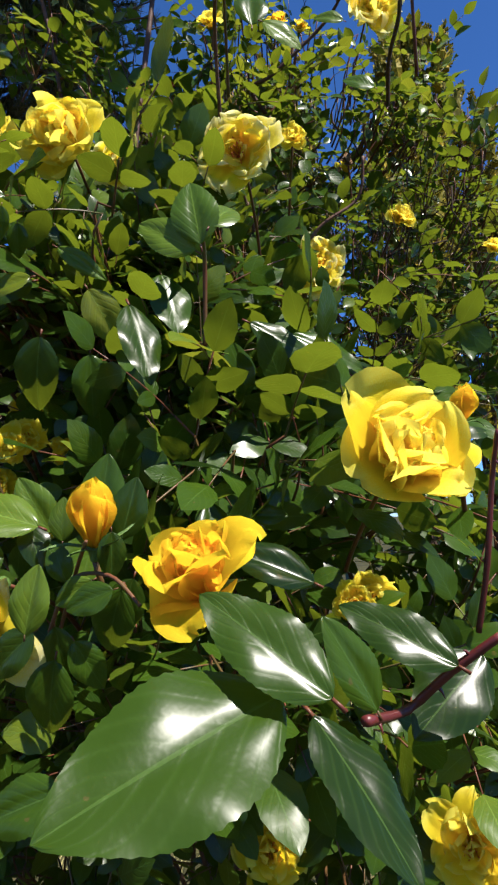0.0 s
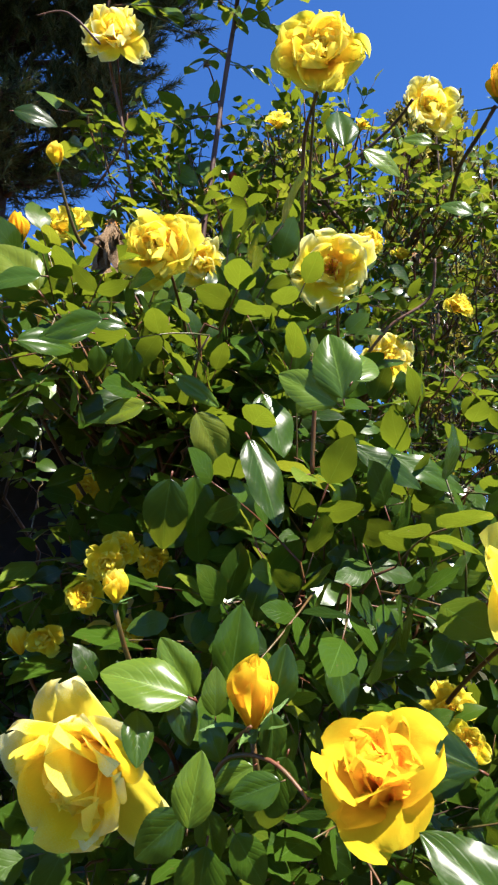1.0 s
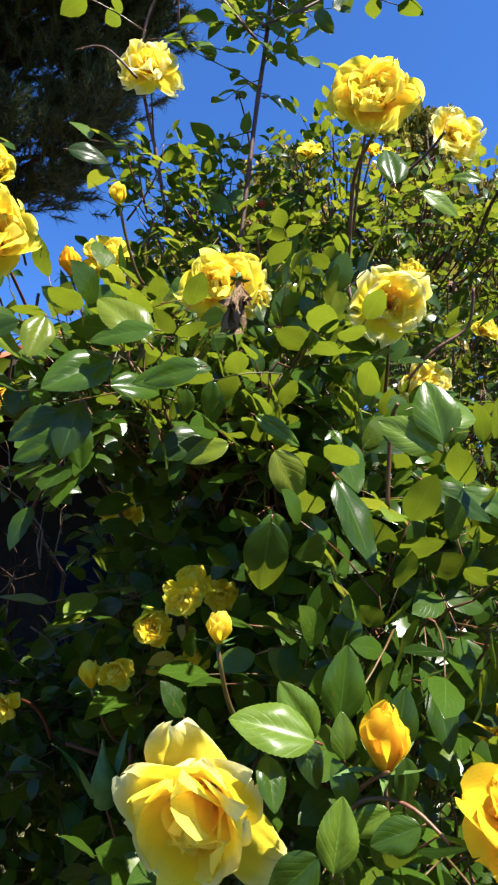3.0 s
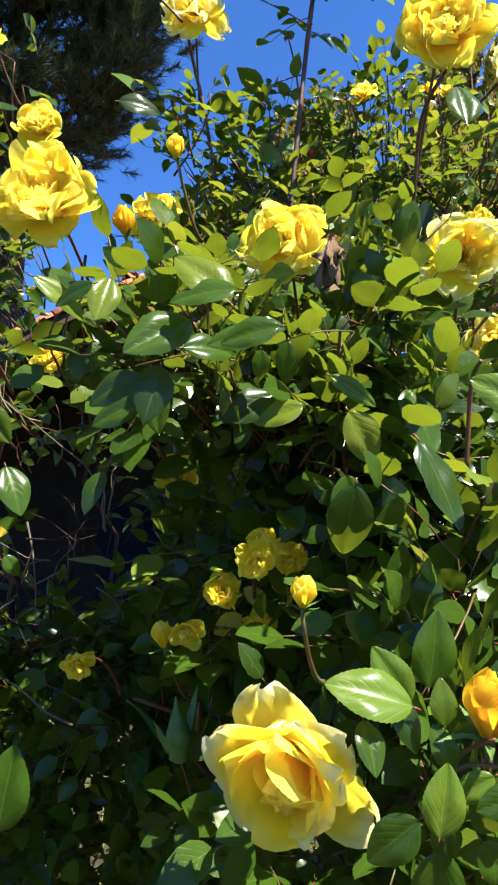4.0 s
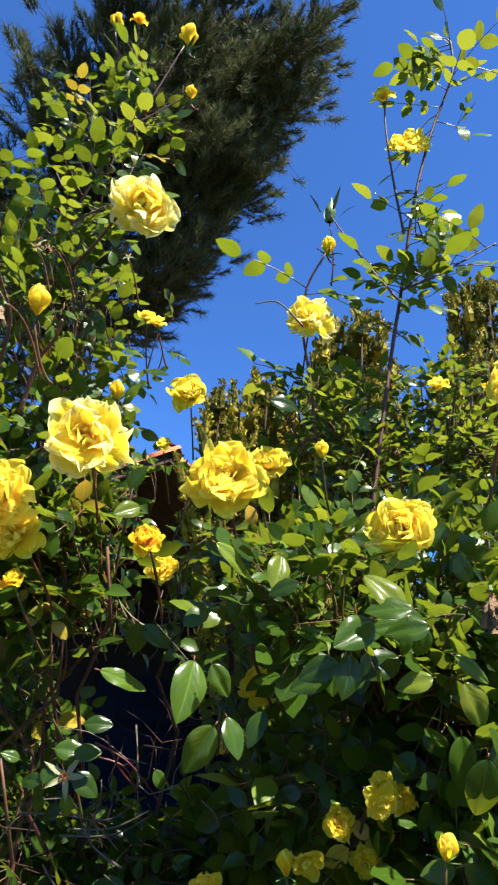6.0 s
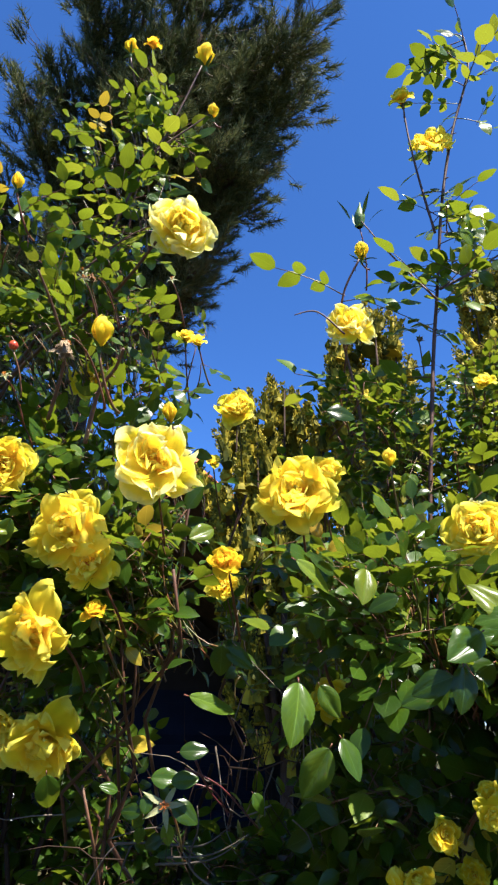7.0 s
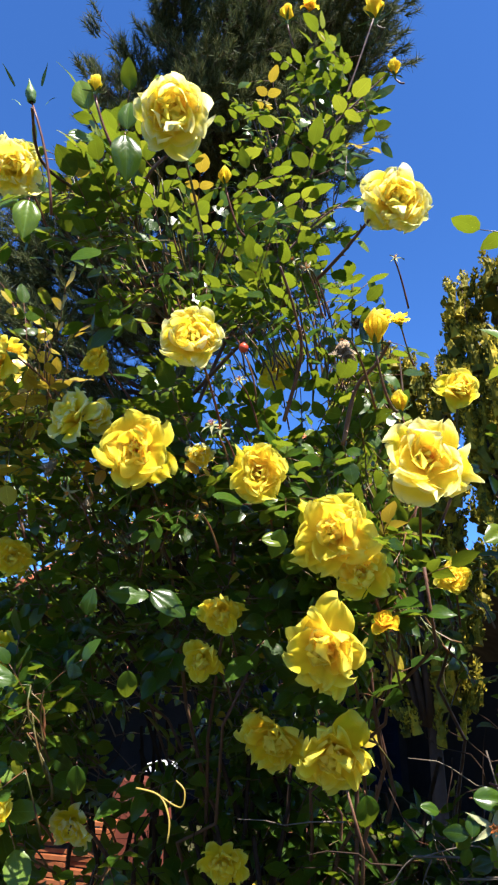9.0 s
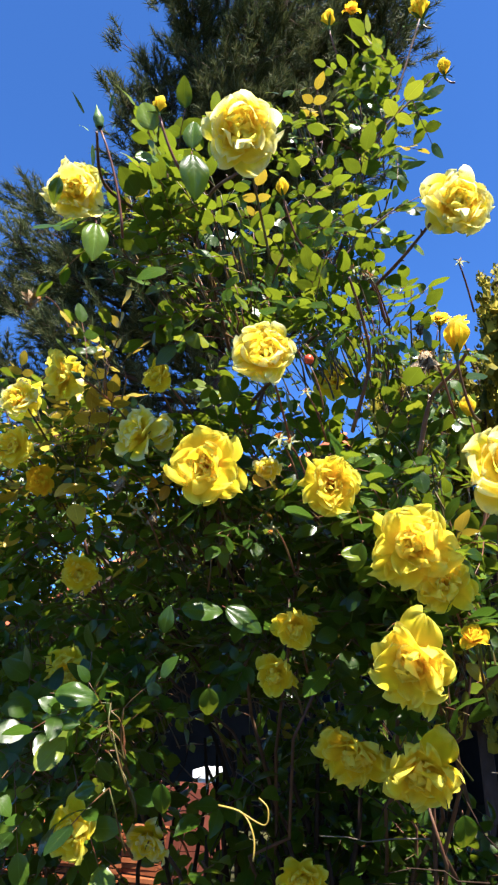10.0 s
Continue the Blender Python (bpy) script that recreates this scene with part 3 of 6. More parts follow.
# unseen porch posts, added under the deep roof to hold it up
for s in (-1, 1):
    sh = Shape()
    box(sh, hc + ac * (s * (HALF - 0.5) - 0.09) + iw * 0.1, ac * 0.18, iw * 0.18, (0, 0, lo))
    part("porch_post", sh.mesh("porch_post", PINE_BARK, smooth=False), house, "unseen dark square timber post of the added porch")
slope_r = np.array((EAVE - RIDGE).normalized())
slope_l = np.array((-across.x * HALF, -across.y * HALF, EAVE.z - RIDGE.z))
slope_l /= np.linalg.norm(slope_l)
RUN = (EAVE - RIDGE).length + 0.25
rc = np.array((0.0, 0.0, RIDGE.z))
for slope in (slope_r, slope_l):
    sh = Shape()
    nrm = np.cross(slope, iw)
    nrm *= math.copysign(1.0, nrm[2])
    box(sh, rc - iw * 0.45, slope * RUN, iw * (DEEP + 0.9), -nrm * 0.1)
    roof = part("roof", sh.mesh("roof", PINE_BARK, smooth=False), house, "sloping roof of red clay barrel tiles")
    # barrel tiles in courses up the slope
    one = Shape()
    a = np.linspace(0, math.pi, 7)
    prof = np.stack([np.cos(a) * 0.11, np.sin(a) * 0.075], 1)
    rows = []
    for y, k in ((0.0, 1.0), (0.44, 0.86)):
        rows += [(x * k, y, z * k) for x, z in prof] + [(x * k * 0.86, y, z * k * 0.8) for x, z in prof]
    fc = [(i, i + 1, 15 + i, 14 + i) for i in range(6)] + [(8 + i, 7 + i, 21 + i, 22 + i) for i in range(6)] + [(i + 1, i, 7 + i, 8 + i) for i in range(6)] + [(14 + i, 15 + i, 22 + i, 21 + i) for i in range(6)]
    one.add(rows, fc)
    tile = one.mesh("tile", TILE)
    rot = Matrix((Vector(iw), -Vector(slope), Vector(nrm))).transposed().to_4x4()
    if rot.determinant() < 0:
        rot = Matrix((-Vector(iw), -Vector(slope), Vector(nrm))).transposed().to_4x4()
    count = int(RUN / 0.38)
    rng = np.random.default_rng(8)
    for col in range(14):
        for row in range(count + 1):
            if slope is slope_l and col > 2:
                continue
            at = rc + slope * (0.30 + row * 0.38) + iw * (-0.40 + col * 0.21) + nrm * (0.005 + rng.uniform(0, 0.012)) - (hc * (1, 1, 0))
            part("tile", tile, roof, "", Matrix.Translation(at) @ rot @ Matrix.Rotation(rng.normal(0, 0.03), 4, "Z"))
sh = Shape()
for k in range(18):
    c = rc - iw * 0.45 + iw * k * 0.4 - hc * (1, 1, 0)
    a = np.linspace(-0.2, math.pi + 0.2, 8)
    v = [c + ac * math.cos(t) * 0.15 * q + np.array((0, 0, 1)) * (math.sin(t) * 0.11 * q + 0.02) + iw * s for s, q in ((0, 1.0), (0.44, 0.88)) for t in a]
    sh.add(v, [(i, i + 1, 9 + i, 8 + i) for i in range(7)])
part("ridge_tiles", sh.mesh("ridge_tiles", TILE), house, "rounded clay ridge tiles")

# shutter in the gable, navy metal with ribs
nv = Vector((-1.14, 8.78, 0.0))
off = (nv - Vector((RIDGE.x, RIDGE.y, 0.0))).dot(across)
base = ac * (off - 1.15) + iw * (ADDED_PORCH - 0.05)
sh = Shape()
box(sh, base + iw * 0.03 + (0, 0, 0.1), ac * 2.3, iw * 0.015, (0, 0, 1.98))
door = part("garage_door", sh.mesh("garage_door", NAVY, smooth=False), house, "dark navy ribbed metal garage door")
for k in range(12):
    sh = Shape()
    box(sh, base + (0, 0, 0.12 + k * 0.16), ac * 2.3, iw * 0.027, (0, 0, 0.15))
    part("slat", sh.mesh("slat", NAVY, smooth=False), door)
for s in (-0.08, 2.3):
    sh = Shape()
    box(sh, base + ac * s + (0, 0, 0.1), ac * 0.08, iw * 0.045, (0, 0, 1.98))
    part("door_jamb", sh.mesh("door_jamb", NAVY, smooth=False), door)

# low whitewashed wall, clay pillar and tile stack of the garden
wx, wy = (-2.98, 5.16)
sh = Shape()
box(sh, (-0.04, -0.1, -0.1), (0.11, 0, 0), (0, 0.2, 0), (0, 0, 1.15))
box(sh, (-0.07, -0.14, 1.05), (0.17, 0, 0), (0, 0.28, 0), (0, 0, 0.06))
garden_wall = new("garden_wall", sh.mesh("garden_wall", WHITEWASH, smooth=False))
garden_wall.location = (wx, wy, -0.04)
tagged(garden_wall, "low white-painted garden wall end with a flat coping", "wall", kind="structure")
px, py = (-2.74, 4.32)
sh = Shape()
v = [(-0.26, -0.2, 0), (0.26, -0.2, 0), (0.26, 0.2, 0), (-0.26, 0.2, 0), (-0.15, -0.14, 1.06), (0.15, -0.14, 1.06), (0.15, 0.14, 1.06), (-0.15, 0.14, 1.06)]
sh.add(v, [(0, 3, 2, 1), (4, 5, 6, 7), (0, 1, 5, 4), (1, 2, 6, 5), (2, 3, 7, 6), (3, 0, 4, 7)])
pillar = new("garden_pillar", sh.mesh("garden_pillar", CLAY, smooth=False))
pillar.location = (px, py, 0.0)
tagged(pillar, "tapered red-brown rendered garden pillar behind the roses", "pillar")
bx, by = (-3.38, 3.86)
tile_stack = thing("tile_stack", (bx, by, 0.0), "stacked thin orange clay tiles lying in the sun", "tile stack")
one = Shape()
box(one, (-0.125, -0.06, -0.012), (0.25, 0, 0), (0, 0.12, 0), (0, 0, 0.024))
slab = one.mesh("tile", BRICK, smooth=False)
rng = np.random.default_rng(4)
for row in range(26):
    for col in range(5):
        part("tile", slab, tile_stack, "", pose(-0.5 + col * 0.26 + rng.normal(0, 0.006), rng.normal(0, 0.012), 0.06 + row * 0.032, rng.normal(0, 1.0), 0, rng.normal(0, 3.0)))
# near-black core inside the stack, showing in the gaps between the tiles
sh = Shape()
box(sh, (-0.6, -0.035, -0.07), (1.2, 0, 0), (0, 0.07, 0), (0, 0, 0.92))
part("packing", sh.mesh("packing", PLASTER_SHADED, smooth=False), tile_stack)


# ---- trees in the distance ----
tuft_rng = np.random.default_rng(17)
pine_needles, pine_wood = Shape(), Shape()


def tuft(sh, at, way, length, count):
    """A brush of long needles that fan forward round the end of a twig."""
    way = np.asarray(way) / (np.linalg.norm(way) + 1e-9)
    d = way * 0.75 + tuft_rng.normal(0, 0.42, (count, 3))
    d /= np.linalg.norm(d, axis=1)[:, None]
    L = length * tuft_rng.uniform(0.7, 1.1, count)[:, None]
    base = np.asarray(at) - way * tuft_rng.uniform(0, length * 1.5, (count, 1))
    side = np.cross(d, tuft_rng.normal(0, 1, (count, 3)))
    side *= 0.0090 / (np.linalg.norm(side, axis=1)[:, None] + 1e-9)
    v = np.stack([base - side, base + side, base + d * L], 1).reshape(-1, 3)
    sh.add(v, [(3 * i, 3 * i + 1, 3 * i + 2) for i in range(count)])


def bough(x, y, z):
    """A pine bough from the trunk to a tip, with side twigs ending in tufts."""
    tip = np.array((x, y, z))
    root = np.array((PINE[0], PINE[1], max(2.5, z - 0.25 * math.hypot(x - PINE[0], y - PINE[1]) - 0.3)))
    line = arc(root, tip, (0, 0, -0.25), 10, 0.05, tuft_rng)
    sweep(pine_wood, line, 0.07, 0.015, 5)
    out = (tip - root) / (np.linalg.norm(tip - root) + 1e-9)
    for k in range(int(14 + 24 * np.linalg.norm(tip - root))):
        s = 1 - abs(tuft_rng.normal(0, 0.30))
        s = min(1.0, max(0.15, s))
        i = s * 9
        p = line[int(i)] * (1 - i % 1) + line[min(9, int(i) + 1)] * (i % 1)
        spread = tuft_rng.normal(0, 1, 3) * (0.38, 0.38, 0.28)
        e = p + spread + out * 0.1
        way = spread * 0.8 + out * 0.5 + (0, 0, 0.3)
        sweep(pine_wood, [p, p * 0.5 + e * 0.5 + (0, 0, -0.03), e], 0.007, 0.004, 3)
        tuft(pine_needles, e, way, 0.24, 62)


def cypress(x, y, top, wide, plumes, seed):
    """A golden cypress of several upright plumes of flat scaly sprays."""
    rng = np.random.default_rng(seed)
    tree = thing("cypress_tree", (x, y, 0.0), "golden-green cypress with upright feathery plumes against the sky", "cypress", "golden cypresses")
    wood, green = Shape(), Shape()
    sweep(wood, arc((0, 0, -0.1), (0, 0, top * 0.92), (0.03, 0.02, 0), 8), 0.07, 0.02, 7)
    for k in range(plumes):
        a = k * 2.4
        off = np.array((math.cos(a), math.sin(a), 0)) * wide * (0.6 if k else 0.0)
        peak = top - (0.0 if not k else rng.uniform(0.03, 0.3))
        low = 1.4
        sweep(wood, arc((off[0] * 0.1, off[1] * 0.1, low), off + (0, 0, peak - 0.1), off * 0.25, 7), 0.035, 0.006, 5)
        count, tufts = 2300, []
        for j in range(46):
            s = rng.uniform(0, 1) ** 0.6
            h = low + (peak - low) * s - 0.1
            turn, far = rng.uniform(0, 6.2832), rng.uniform(0.3, 1.0) ** 0.5
            r = min(wide * 0.5, 0.03 + (peak - h) * 0.42) * far
            lean = np.array((math.cos(turn) * 0.35 * far, math.sin(turn) * 0.35 * far, 1.0)) + rng.normal(0, 0.12, 3)
            tufts.append((off * min(1.0, s * 1.5) + np.array((math.cos(turn) * r, math.sin(turn) * r, h)), lean / np.linalg.norm(lean), rng.uniform(0.18, 0.34)))
        for at0, axis, tall in tufts:
            sweep(green, [at0 + axis * tall * h + rng.normal(0, 0.008, 3) for h in (-0.3, -0.1, 0.15, 0.4, 0.65)], tall * 0.20, tall * 0.06, 6, 0, 0.25, rng)
        for j in range(count):
            at0, axis, tall = tufts[j % 46]
            s = rng.uniform(0, 1) ** 0.8
            ring = rng.normal(0, 1, 3)
            ring -= axis * (ring @ axis)
            ring /= np.linalg.norm(ring) + 1e-9
            p = at0 + axis * tall * (s - 0.2) + ring * 0.27 * tall * (1 - s) ** 0.5 * rng.uniform(0.5, 1.0)
            up = axis + ring * 0.5 + rng.normal(0, 0.2, 3)
            up /= np.linalg.norm(up)
            flat = np.cross(up, rng.normal(0, 1, 3))
            flat /= np.linalg.norm(flat)
            size = rng.uniform(0.030, 0.055)
            verts, faces = [], []
            for q in range(2):
                at = p + up * size * q * 0.4
                d = up * 0.9 + flat * (1 if q else -1) * 0.5
                L = size * (0.62 - 0.1 * q)
                w = np.cross(d, np.cross(up, flat))
                w = w / (np.linalg.norm(w) + 1e-9) * size * 0.20
                n0 = len(verts)
                verts += [at - w, at + w, at + d * L * 0.7 + w * 0.9, at + d * L, at + d * L * 0.7 - w * 0.9]
                faces.append((n0, n0 + 1, n0 + 2, n0 + 3, n0 + 4))
            green.add(verts, faces)
    part("trunk", wood.mesh("trunk", PINE_BARK), tree, "thin brown trunk and limbs")
    tagged(part("crown", green.mesh("crown", CYPRESS, smooth=False), tree), "golden-green scaly sprays", kind="stuff")


PINE = (-5.76, 10.76)
bough(-0.19, 7.37, 14.85)
bough(-0.32, 8.65, 15.47)
bough(-0.54, 8.59, 14.07)
bough(-1.13, 9.99, 14.03)
bough(-1.63, 9.07, 11.71)
bough(-2.26, 9.16, 10.33)
bough(-2.73, 10.43, 10.79)
bough(-3.12, 10.22, 9.69)
bough(-4.06, 11.26, 9.96)
bough(-1.60, 7.95, 14.09)
bough(-2.11, 8.21, 12.43)
bough(-3.14, 9.51, 12.65)
bough(-3.35, 9.63, 10.85)
bough(-1.50, 8.56, 16.64)
bough(-2.54, 7.52, 14.67)
bough(-4.05, 7.76, 12.72)
bough(-5.14, 10.01, 10.82)
bough(-5.56, 8.85, 11.81)
bough(-6.78, 9.08, 13.80)
bough(-6.75, 8.36, 11.55)
bough(-6.33, 8.71, 10.01)
bough(-3.97, 6.90, 18.13)
bough(-1.92, 6.85, 17.14)
bough(-0.68, 7.54, 18.19)
bough(-4.87, 6.67, 15.86)
bough(-2.63, 5.54, 17.79)
bough(-1.06, 9.06, 14.32)
bough(-2.06, 9.40, 11.77)
bough(-4.71, 9.99, 12.46)
bough(-3.24, 8.04, 13.35)
bough(-1.59, 8.53, 12.05)
bough(-4.61, 7.85, 15.76)
bough(-5.76, 7.41, 14.36)
bough(-9.48, 8.32, 12.61)
bough(-8.73, 7.68, 10.45)
bough(-8.35, 8.08, 8.79)
bough(-7.94, 9.90, 9.02)
bough(-4.72, 7.75, 14.37)
bough(-9.38, 10.01, 8.83)
bough(-6.39, 8.76, 9.98)
bough(-3.74, 7.61, 13.38)
bough(-7.77, 8.64, 11.85)
bough(-5.34, 8.45, 12.23)
bough(-10.91, 8.54, 10.58)
bough(-10.05, 8.12, 8.36)
bough(-5.99, 7.10, 12.85)
bough(-5.54, 10.18, 9.78)
bough(-5.83, 10.03, 8.52)
bough(-5.07, 11.09, 9.64)
bough(-6.15, 9.17, 9.10)
bough(-4.62, 8.97, 9.59)
bough(-7.44, 10.47, 8.06)
bough(-8.41, 9.58, 7.44)
bough(-10.37, 9.91, 8.21)
bough(-5.44, 10.12, 7.43)
bough(-5.51, 8.61, 9.71)
bough(-8.05, 9.04, 10.79)
bough(-8.37, 8.07, 10.97)
bough(-9.76, 9.05, 10.68)
bough(-6.96, 8.99, 9.13)
bough(-3.39, 7.30, 14.32)
bough(-2.88, 8.12, 16.47)
bough(-1.49, 8.50, 15.16)
bough(-2.65, 9.15, 15.90)
bough(-2.15, 8.79, 13.02)
bough(-3.30, 8.10, 12.65)
bough(-3.07, 9.70, 12.83)
cypress(-0.72, 5.41, 4.78, 0.80, 10, 1)
cypress(0.14, 4.57, 5.12, 0.39, 6, 2)
cypress(1.41, 5.16, 5.17, 0.37, 5, 3)
cypress(1.64, 5.62, 6.44, 0.37, 6, 4)
cypress(2.39, 6.18, 6.08, 0.37, 5, 5)
pine = thing("pine_tree", (PINE[0], PINE[1], 0.0), "tall dark green pine with long needles behind the house", "pine")
trunk = Shape()
sweep(trunk, arc((PINE[0], PINE[1], -0.2), (PINE[0] + 0.3, PINE[1], 17.0), (0.15, 0, 0), 14, 0.04, tuft_rng), 0.36, 0.05, 10)
here = Matrix.Translation((-PINE[0], -PINE[1], 0))
part("trunk", trunk.mesh("trunk", PINE_BARK), pine, "rough brown pine trunk", here)
part("limb_work", pine_wood.mesh("limb_work", PINE_BARK), pine, "brown boughs and twigs", here)
tagged(part("needles", pine_needles.mesh("needles", NEEDLE, smooth=False), pine, "", here), "tufts of dark green needles", kind="stuff")


# ---- rose blooms, buds and spent flowers ----
def spent_calyx(bush, x, y, z, wide, az, el):
    """The star of sepals that is left when the petals have fallen."""
    way = facing(az, el)
    rng = np.random.default_rng(int(abs(x * 5 + z) * 999))
    sh = Shape()
    sweep(sh, [(0, 0, h) for h in (-0.4, -0.28, -0.12, 0.0)], 0.10, 0.17, 8)
    for k in range(5):
        v, f, t = petal(rng, rng.uniform(0.8, 1.15), 0.26, 75 * D, rng.uniform(95, 150) * D, 0.25, 0.1, k * 1.2566 + rng.uniform(-0.2, 0.2), 0.0, 6, 3, 0.0, True)
        sh.add(v, f, t)
    m = Matrix.Translation(Vector((x, y, z)) - bush.location) @ way.to_track_quat("Z", "Y").to_matrix().to_4x4() @ Matrix.Scale(wide / 2, 4)
    head = part("spent_calyx", sh.mesh("spent_calyx", SEPAL), bush, "pale green star of bare sepals", m)
    tagged(part("stamen", KITS["open"][0][3], head, "brown dried stamens"), kind="stuff")
    sh = Shape()
    foot = Vector((x, y, z)) - way * wide * 0.18 - bush.location
    sweep(sh, arc(np.array(foot), np.array(foot + Vector((0.012, 0.05, -0.05))), (0, 0, 0.01), 7), 0.0011, 0.0016, 5)
    part("stem", sh.mesh("stem", STEM), bush)
    clear.append((Vector((x, y, z)), wide * 0.35))


def rose_hip(bush, x, y, z, r):
    sh = Shape()
    k = 10
    prof = [(-1.0, 0.2), (-0.9, 0.6), (-0.4, 0.95), (0.1, 1.0), (0.6, 0.8), (0.95, 0.4), (1.05, 0.15), (1.25, 0.2)]
    verts = [(q * r * math.cos(j * 6.2832 / k), q * r * math.sin(j * 6.2832 / k), h * r) for h, q in prof for j in range(k)]
    sh.add(verts, [(i * k + j, i * k + (j + 1) % k, (i + 1) * k + (j + 1) % k, (i + 1) * k + j) for i in range(len(prof) - 1) for j in range(k)])
    hip = part("rose_hip", sh.mesh("rose_hip", HIP), bush, "shiny red rose hip", Matrix.Translation(local(bush, x, y, z)))
    sh = Shape()
    sweep(sh, arc((0, 0, -r), (0.01, 0.03, -0.07), (0.004, 0, 0), 6), 0.0012, 0.0016, 5)
    part("stem", sh.mesh("stem", STEM), hip)
    clear.append((Vector((x, y, z)), r))


rose(bush_right, "full", "yellow", -0.031, 0.507, 2.065, 0.086, 0, -5, 1)
rose(bush_right, "open", "pale", -0.021, 0.542, 1.862, 0.086, -15, -8, 1)
rose(bush_right, "full", "yellow", -0.181, 0.534, 1.880, 0.078, -10, 5, 2)
rose(bush_right, "droop", "pale", -0.156, 0.658, 1.929, 0.060, 30, -30, 2)
rose(bush_right, "open", "pale", 0.188, 0.874, 2.319, 0.107, 10, -5, 3)
rose(bush_right, "half", "yellow", 0.226, 0.926, 1.994, 0.053, 20, 20, 1)
rose(bush_right, "open", "pale", 0.078, 0.767, 1.852, 0.082, 17, 3, 3)
rose(bush_right, "half", "yellow", 0.079, 0.381, 1.566, 0.104, 10, 24, 0)
rose(bush_right, "bud", "gold", 0.125, 0.412, 1.597, 0.018, 10, 77, 1)
rose(bush_right, "bud", "gold", -0.088, 0.327, 1.529, 0.025, 7, 75, 2)
rose(bush_right, "half", "gold", -0.035, 0.300, 1.506, 0.066, -35, 48, 1)
rose(bush_right, "bell", "pale", -0.185, 0.390, 1.478, 0.099, -22, -20, 1)
rose(bush_right, "open", "pale", -0.297, 0.754, 2.347, 0.098, 10, 5, 4)
rose(bush_right, "open", "yellow", -0.364, 0.790, 2.058, 0.086, -5, 35, 0)
rose(bush_right, "full", "yellow", -0.395, 0.505, 1.918, 0.098, -5, 10, 3)
rose(bush_left, "half", "yellow", -0.505, 0.733, 2.160, 0.081, 5, 0, 0)
rose(bush_left, "half", "yellow", -0.617, 0.778, 2.346, 0.048, 17, 50, 0)
rose(bush_left, "half", "yellow", -0.588, 0.754, 2.318, 0.042, -10, 56, 1)
rose(bush_left, "half", "gold", -0.476, 0.494, 1.834, 0.044, 0, 15, 3)
rose(bush_left, "open", "yellow", -0.543, 0.884, 1.886, 0.061, -4, 16, 2)
rose(bush_left, "open", "pale", -0.567, 0.478, 1.955, 0.112, 12, 0, 0)
rose(bush_left, "full", "pale", -0.572, 0.528, 2.379, 0.104, 25, -12, 2, 0.015, 0.01)
rose(bush_left, "droop", "yellow", -0.686, 0.528, 1.888, 0.107, -5, -12, 4)
rose(bush_left, "open", "yellow", -0.657, 0.534, 1.842, 0.071, -10, 15, 4)
rose(bush_left, "droop", "yellow", -0.698, 0.500, 1.751, 0.098, -10, -22, 1)
rose(bush_left, "half", "gold", -0.631, 0.511, 1.781, 0.036, -4, 43, 2)
rose(bush_left, "droop", "yellow", -0.710, 0.600, 1.637, 0.101, 15, -45, 1)
rose(bush_left, "droop", "yellow", -0.812, 0.719, 1.641, 0.105, -10, -40, 1)
rose(bush_left, "droop", "yellow", -0.868, 0.635, 1.805, 0.060, 17, -35, 3)
rose(bush_left, "droop", "yellow", -0.913, 0.680, 1.746, 0.060, -2, -25, 3)
rose(bush_left, "full", "pale", -0.793, 0.226, 2.277, 0.080, 12, -28, 2)
rose(bush_left, "droop", "pale", -1.071, 0.312, 2.373, 0.084, 15, -35, 4)
rose(bush_left, "full", "pale", -0.818, 0.365, 2.091, 0.075, 8, -12, 1)
rose(bush_left, "open", "yellow", -0.936, 0.472, 2.004, 0.112, 15, -5, 3)
rose(bush_left, "open", "pale", -1.065, 0.572, 2.110, 0.065, 4, 12, 3)
rose(bush_left, "droop", "yellow", -1.311, 0.630, 2.288, 0.096, -12, -35, 1)
rose(bush_left, "half", "yellow", -1.098, 0.603, 2.232, 0.047, -5, 37, 3)
rose(bush_left, "open", "yellow", -0.778, 0.508, 1.968, 0.085, 10, -10, 0)
rose(bush_left, "open", "yellow", -0.831, 0.837, 2.298, 0.089, 9, 7, 2)
withered(bush_left, -0.640, 0.342, 2.033, 0.040, -6, -65)
rose(bush_left, "bud", "yellow", -0.608, 0.361, 2.061, 0.027, 17, 67, 3)
rose(bush_left, "droop", "yellow", -1.269, 0.682, 1.914, 0.072, 16, -24, 4)
rose(bush_left, "droop", "yellow", -1.333, 0.778, 1.752, 0.111, 0, -20, 1)
rose(bush_left, "open", "yellow", -1.171, 0.583, 1.552, 0.084, -10, -15, 3)
rose(bush_left, "droop", "pale", -1.159, 0.782, 1.505, 0.079, -4, -37, 0)
rose(bush_left, "droop", "yellow", -0.917, 0.818, 1.465, 0.074, 3, -30, 2)
rose(bush_left, "open", "yellow", -1.362, 0.575, 2.227, 0.081, -4, 16, 2)
rose(bush_left, "bud", "yellow", -0.577, 0.596, 2.903, 0.038, -7, 75, 4, 0.015, 0.01)
rose(bush_left, "bud", "yellow", -0.553, 0.601, 2.743, 0.023, 0, 65, 1, 0.015, 0.01)
rose(bush_left, "bud", "yellow", -0.808, 0.434, 2.398, 0.020, 7, 72, 3)
rose(bush_left, "bud", "yellow", -0.896, 0.228, 2.361, 0.016, 14, 79, 0)
green_bud(bush_left, -0.954, 0.195, 2.328, 0.012, -20, 75)
rose(bush_right, "half", "yellow", -0.169, 0.717, 2.899, 0.063, -18, 29, 3, 0.015, 0.01)
